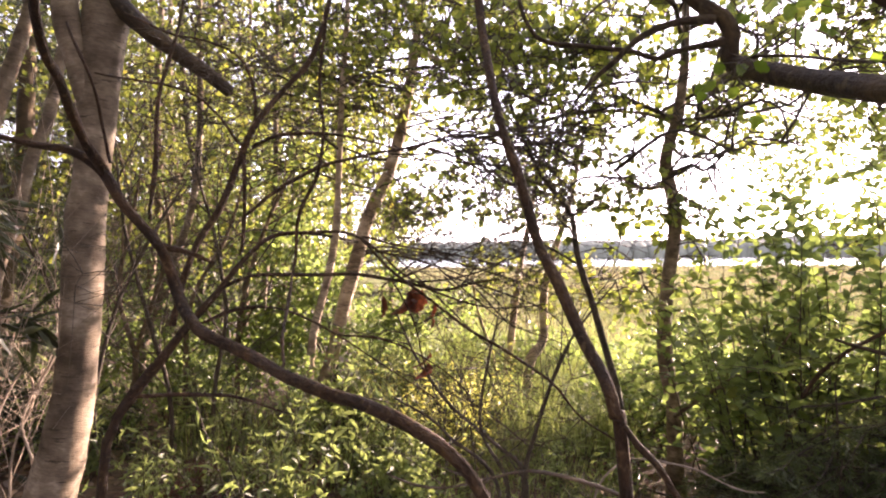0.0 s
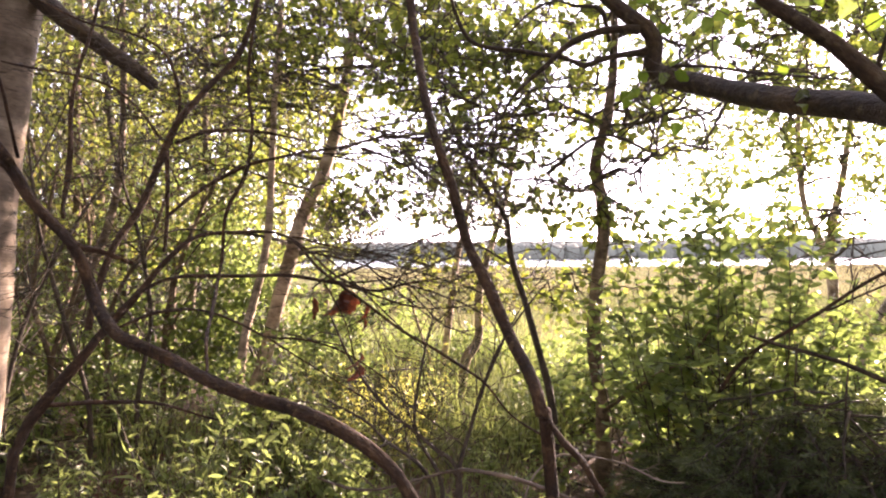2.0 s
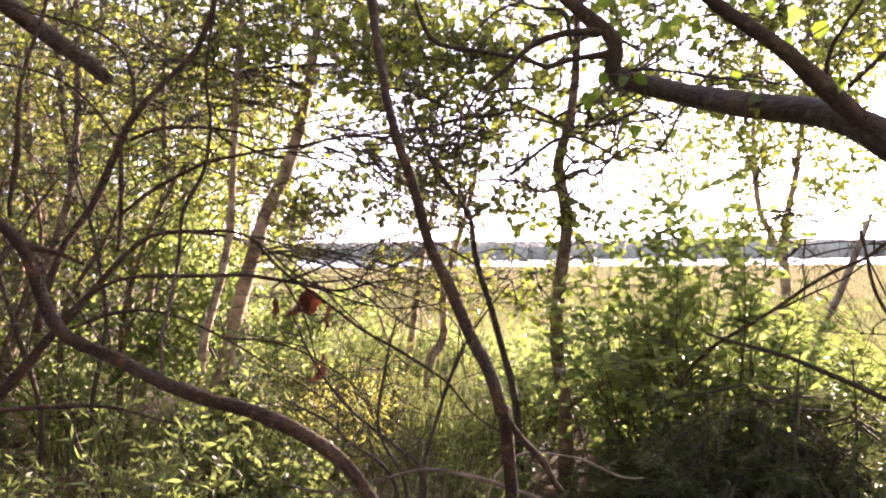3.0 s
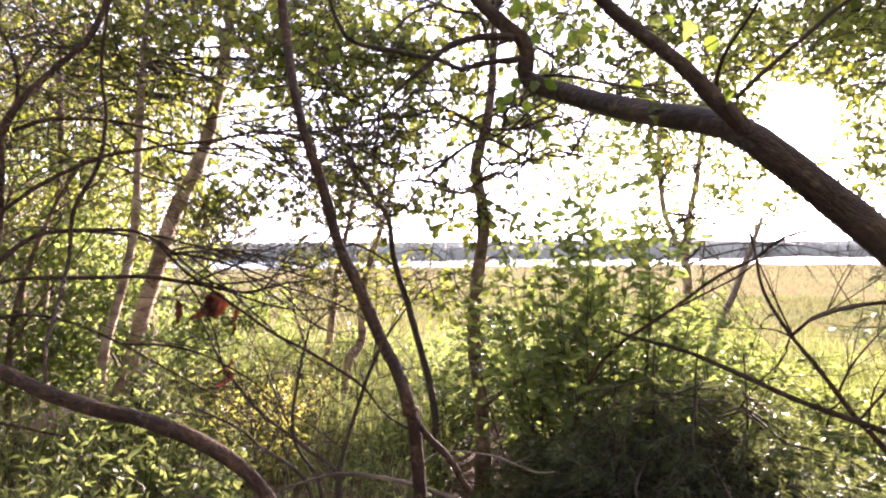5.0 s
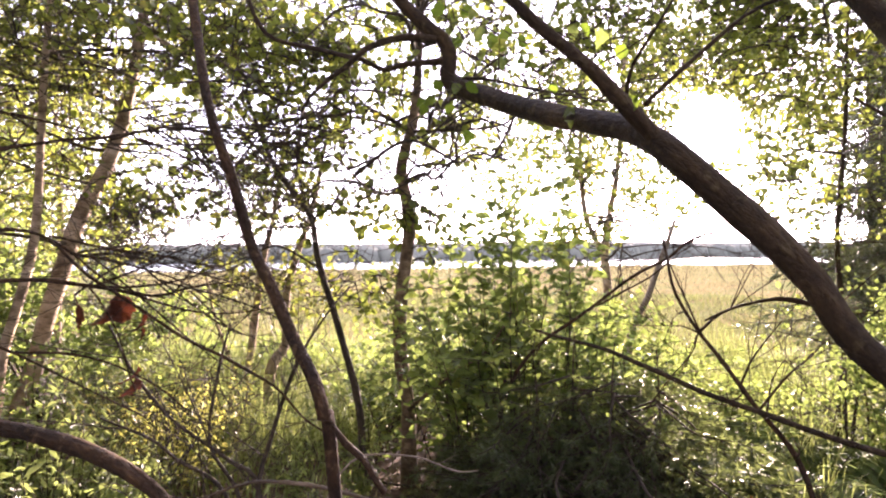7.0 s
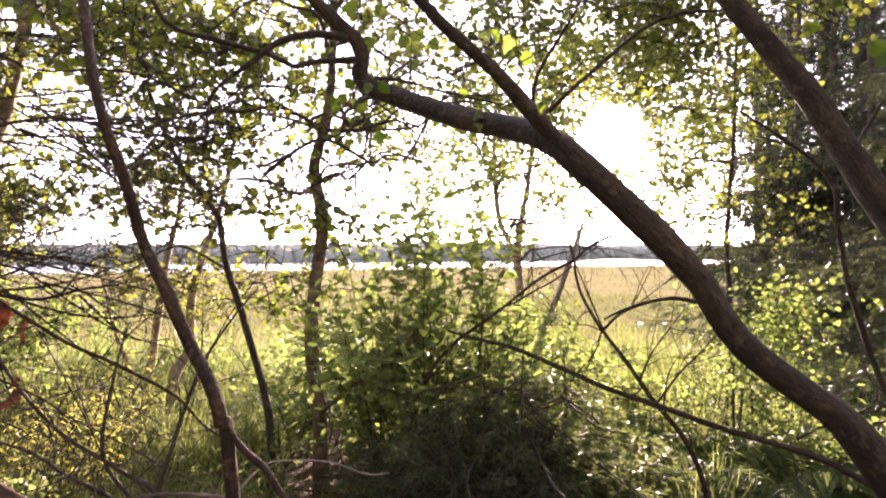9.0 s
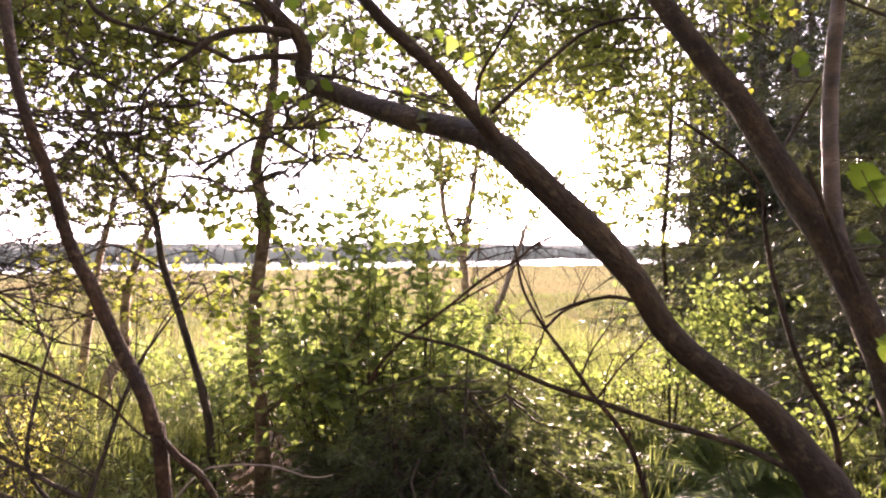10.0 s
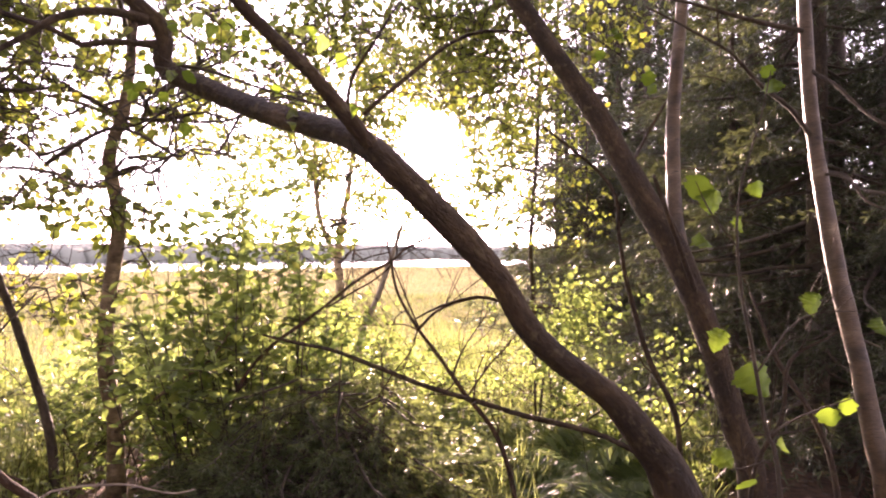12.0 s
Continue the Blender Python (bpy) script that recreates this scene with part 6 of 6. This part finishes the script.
grass("sedge_grass", "tall sunlit green sedge at the meadow edge", (-8, 66), (6.0, 12), 26000, 0.8, GRASS, 301, 0.0028)
grass("sedge_tufts", "long arching sunlit sedge blades between the saplings", (-5, 18), (5.0, 8.5), 7000, 1.05, GRASS, 308, 0.0026)
grass("meadow_grass", "yellow-green marsh grass of the open meadow", (-14, 70), (11, 40), 34000, 0.42, MEADOW, 302, 0.0045)
grass("dry_grass", "dry straw-coloured marsh grass", (-14, 66), (14, 125), 34000, 0.36, STRAW, 303, 0.007)
grass("understory_grass", "green grass blades on the shaded forest floor", (44, 72), (2.8, 6), 3600, 0.6, GRASS, 304, 0.0035)
grass("floor_sedge", "long sunlit sedge blades below the leaning alder", (50, 66), (3.3, 4.7), 1100, 0.75, GRASS, 310, 0.0038)
grass("floor_grass", "mixed green and dry grass on the forest floor", (-24, 14), (2.6, 6), 3200, 0.4, GRASS, 305, 0.0028)
grass("floor_straw", "dry bent grass stalks on the forest floor", (-19, 70), (2.6, 6), 1800, 0.42, STRAW, 306, 0.0022)

# fallen leaves on the forest floor
r = np.random.default_rng(77)
n = 18000
a, d = np.radians(r.uniform(-180, 180, n)), np.sqrt(r.uniform(0.1, 49, n))
x, y = d * np.sin(a), d * np.cos(a)
litter = Shape()
leaves(litter, np.stack([x, y, ground_height(x, y) + r.uniform(0.0, 0.025, n)], 1), np.stack([r.normal(0, 1, n), r.normal(0, 1, n), r.normal(0, 0.2, n)], 1), r.normal(0, 0.4, (n, 3)) + (0, 0, 1), r.uniform(0.03, 0.07, n), ROUND)
tagged(part("leaf_litter", litter, LITTER), "brown fallen leaves on the forest floor", "leaves", kind="stuff")


# ---- single leaves close to the path ----
def leaf_mesh(mat, name, seed, curl=0.25, wide=0.42, teeth=0.06):
    """A single leaf of unit length with a toothed edge, a folded midrib and a curled, uneven blade."""
    r_ = np.random.default_rng(seed)
    m = 25
    t_ = np.linspace(0, 1, m)
    lobes = 0.12 * np.sin(t_ * 19 + r_.uniform(0, 6)) + r_.normal(0, 0.04, m)
    half = wide * np.sin(np.pi * np.clip(t_, 0.0, 1) ** 0.85) ** 0.7 * (1 + lobes + teeth * np.where(np.arange(m) % 2, 1, -1))
    half[0] = half[-1] = 0.0
    bend = -curl * t_ ** 2
    v = [np.stack([t_, 0 * t_, bend], 1)]
    for sg in (1, -1):
        for f_ in (0.55, 1.0):
            v.append(np.stack([t_ + 0.04 * f_, sg * half * f_, bend + half * f_ * (0.35 + curl * 0.8 * f_) + r_.normal(0, 0.02 + 0.05 * curl, m)], 1))
    q = []
    for a_, b_ in ((0, 1), (1, 2), (3, 0), (4, 3)):
        for k_ in range(m - 1):
            q.append((a_ * m + k_, a_ * m + k_ + 1, b_ * m + k_ + 1, b_ * m + k_))
    stalk = np.array([(-0.25, 0.012, 0.04), (-0.25, -0.012, 0.04), (0.05, -0.012, 0), (0.05, 0.012, 0)])
    s_ = Shape()
    s_.add(np.vstack(v + [stalk]), q + [(5 * m, 5 * m + 1, 5 * m + 2, 5 * m + 3)], 4)
    return s_.mesh(name, mat, True)


def hang_leaf(ob, me, at, along, face, size, root_, label=""):
    """One leaf of its own on a twig."""
    a_, f_ = unit(np.asarray(along, float)), np.asarray(face, float)
    s_ = unit(np.cross(f_, a_))
    u_ = np.cross(a_, s_)
    m = Matrix(((a_[0], s_[0], u_[0], at[0] - root_[0]), (a_[1], s_[1], u_[1], at[1] - root_[1]), (a_[2], s_[2], u_[2], at[2] - root_[2]), (0, 0, 0, 1))) @ Matrix.Scale(size, 4)
    lf_ = new("leaf", me)
    lf_.parent = ob
    lf_.matrix_local = m
    return tagged(lf_, label)


def nearest_limb(ob, at):
    """The limb of a tree that passes nearest to that place."""
    best, least = ob, 1e9
    for child in ob.children:
        if child.name.split(".")[0] in ("branch", "stem", "limb", "trunk"):
            co = np.empty(len(child.data.vertices) * 3)
            child.data.vertices.foreach_get("co", co)
            d_ = np.min(np.linalg.norm(co.reshape(-1, 3) + np.array(ob.location) - np.array(at), axis=1))
            if d_ < least:
                best, least = child, d_
    return best


dry_leaf = leaf_mesh(RUST, "leaf", 5, 0.7, 0.34)
rolled_leaf = leaf_mesh(RUST, "leaf", 7, 0.9, 0.13)
for (x, y, z), size, turn, me in zip([(-0.083, 1.75, 1.44), (-0.10, 1.75, 1.42), (-0.17, 1.71, 1.42), (-0.027, 1.76, 1.39), (-0.041, 1.77, 1.25), (-0.046, 1.77, 1.22), (-0.032, 1.76, 1.35)], (0.088, 0.075, 0.074, 0.06, 0.054, 0.05, 0.042), (0.1, 0.9, 0.3, 0.6, 1.2, 2.1, 0.4), (dry_leaf, dry_leaf, rolled_leaf, rolled_leaf, rolled_leaf, dry_leaf, rolled_leaf)):
    hang_leaf(nearest_limb(shrub, (x, y, z)), me, (x, y, z), (0.2 * math.sin(turn * 5), 0.1, -1), (math.sin(turn), -math.cos(turn), 0.2), size, shrub.location, "curled red-brown withered leaf")

green_leaves = [leaf_mesh(BIG_LEAF, "leaf", 6), leaf_mesh(SHRUB_LEAF, "leaf", 16, 0.45, 0.4, 0.12), leaf_mesh(BIG_LEAF, "leaf", 26, -0.2, 0.4, 0.09), leaf_mesh(ALDER_LEAF, "leaf", 36, 0.5, 0.45, 0.1)]
shoot_at = polar(77, 1.75)
shoot = thing("alder_shoot", (shoot_at[0], shoot_at[1], 0), "young alder shoot with large bright green leaves", "shrub")
stem_line = [(1.80, 0.35, -0.12, 0.007), (1.80, 0.40, 0.92, 0.006), (1.82, 0.44, 1.10, 0.005), (1.81, 0.47, 1.30, 0.005), (1.80, 0.50, 1.50, 0.004), (1.80, 0.50, 1.70, 0.003), (1.84, 0.46, 1.90, 0.002), (1.86, 0.44, 2.03, 0.001)]
limbs(shoot, shoot.location, [("stem", stem_line), ("branch", [(1.82, 0.44, 1.08, 0.004), (1.92, 0.37, 1.13, 0.003), (2.02, 0.28, 1.17, 0.0015)]), ("branch", [(1.81, 0.46, 1.24, 0.003), (1.92, 0.38, 1.38, 0.0025), (2.06, 0.25, 1.40, 0.001)]),
                              ("branch", [(1.82, 0.43, 1.02, 0.003), (1.80, 0.52, 0.98, 0.002), (1.77, 0.57, 1.03, 0.001)]), ("branch", [(1.80, 0.50, 1.56, 0.003), (1.76, 0.56, 1.66, 0.002), (1.74, 0.59, 1.74, 0.001)])], TWIG, 6, 0.05, 801)
r = np.random.default_rng(81)
big_leaves = [leaf_mesh(BIG_LEAF, "leaf", 46, 0.3, 0.52, 0.08), leaf_mesh(BIG_LEAF, "leaf", 47, 0.5, 0.46, 0.10), leaf_mesh(BIG_LEAF, "leaf", 48, -0.3, 0.5, 0.08)]
for x, y, z, size in [(1.83, 0.49, 1.22, 0.092), (1.79, 0.53, 1.32, 0.06), (1.75, 0.57, 1.72, 0.08), (1.77, 0.55, 1.69, 0.066), (1.84, 0.47, 1.72, 0.045), (1.82, 0.50, 1.63, 0.042), (1.74, 0.58, 1.58, 0.055), (1.87, 0.44, 1.99, 0.05), (1.86, 0.44, 2.03, 0.038), (1.97, 0.34, 1.12, 0.056), (2.01, 0.29, 1.15, 0.046), (1.89, 0.42, 1.05, 0.042), (1.78, 0.55, 1.01, 0.056), (1.84, 0.47, 0.93, 0.06), (1.96, 0.35, 1.42, 0.06), (2.07, 0.23, 1.36, 0.055)]:
    hang_leaf(nearest_limb(shoot, (x, y, z)), big_leaves[int(r.integers(0, 3))], (x, y, z + size * 0.45), (r.normal(0, 0.45), r.normal(0, 0.45), -0.9), (0.75 + r.normal(0, 0.35), 0.65 + r.normal(0, 0.35), 0.3), size, shoot.location)
for x, y, z, size in [(2.98, 1.27, 2.41, 0.075), (2.97, 1.28, 2.34, 0.055), (2.88, 1.37, 2.59, 0.077), (2.86, 1.39, 2.62, 0.061), (2.82, 1.44, 2.52, 0.055)]:
    hang_leaf(nearest_limb(forked, (x, y, z)), big_leaves[int(r.integers(0, 3))], (x, y, z + size * 0.45), (r.normal(0, 0.5), r.normal(0, 0.5), -0.8), (0.7 + r.normal(0, 0.3), 0.7 + r.normal(0, 0.3), 0.3), size, forked.location)

r = np.random.default_rng(13)
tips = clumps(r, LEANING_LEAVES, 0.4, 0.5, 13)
foliage(tw := Shape(), Shape(), LEANING_LINES, tips, r, 0.01, 1, CHIP, thick=0.004, origin=LEANING_ROOT)
tagged(part("twig_work", tw, TWIG, leaning), kind="stuff")
for tip in tips:
    for k in range(3):
        at = tip + r.normal(0, 0.05, 3)
        hang_leaf(nearest_limb(leaning, at), green_leaves[int(r.integers(0, 4))], at, (*r.normal(0, 0.6, 2), -0.6), (0.5 + r.normal(0, 0.5), 0.45 + r.normal(0, 0.5), 0.4), r.uniform(0.024, 0.05), LEANING_ROOT)
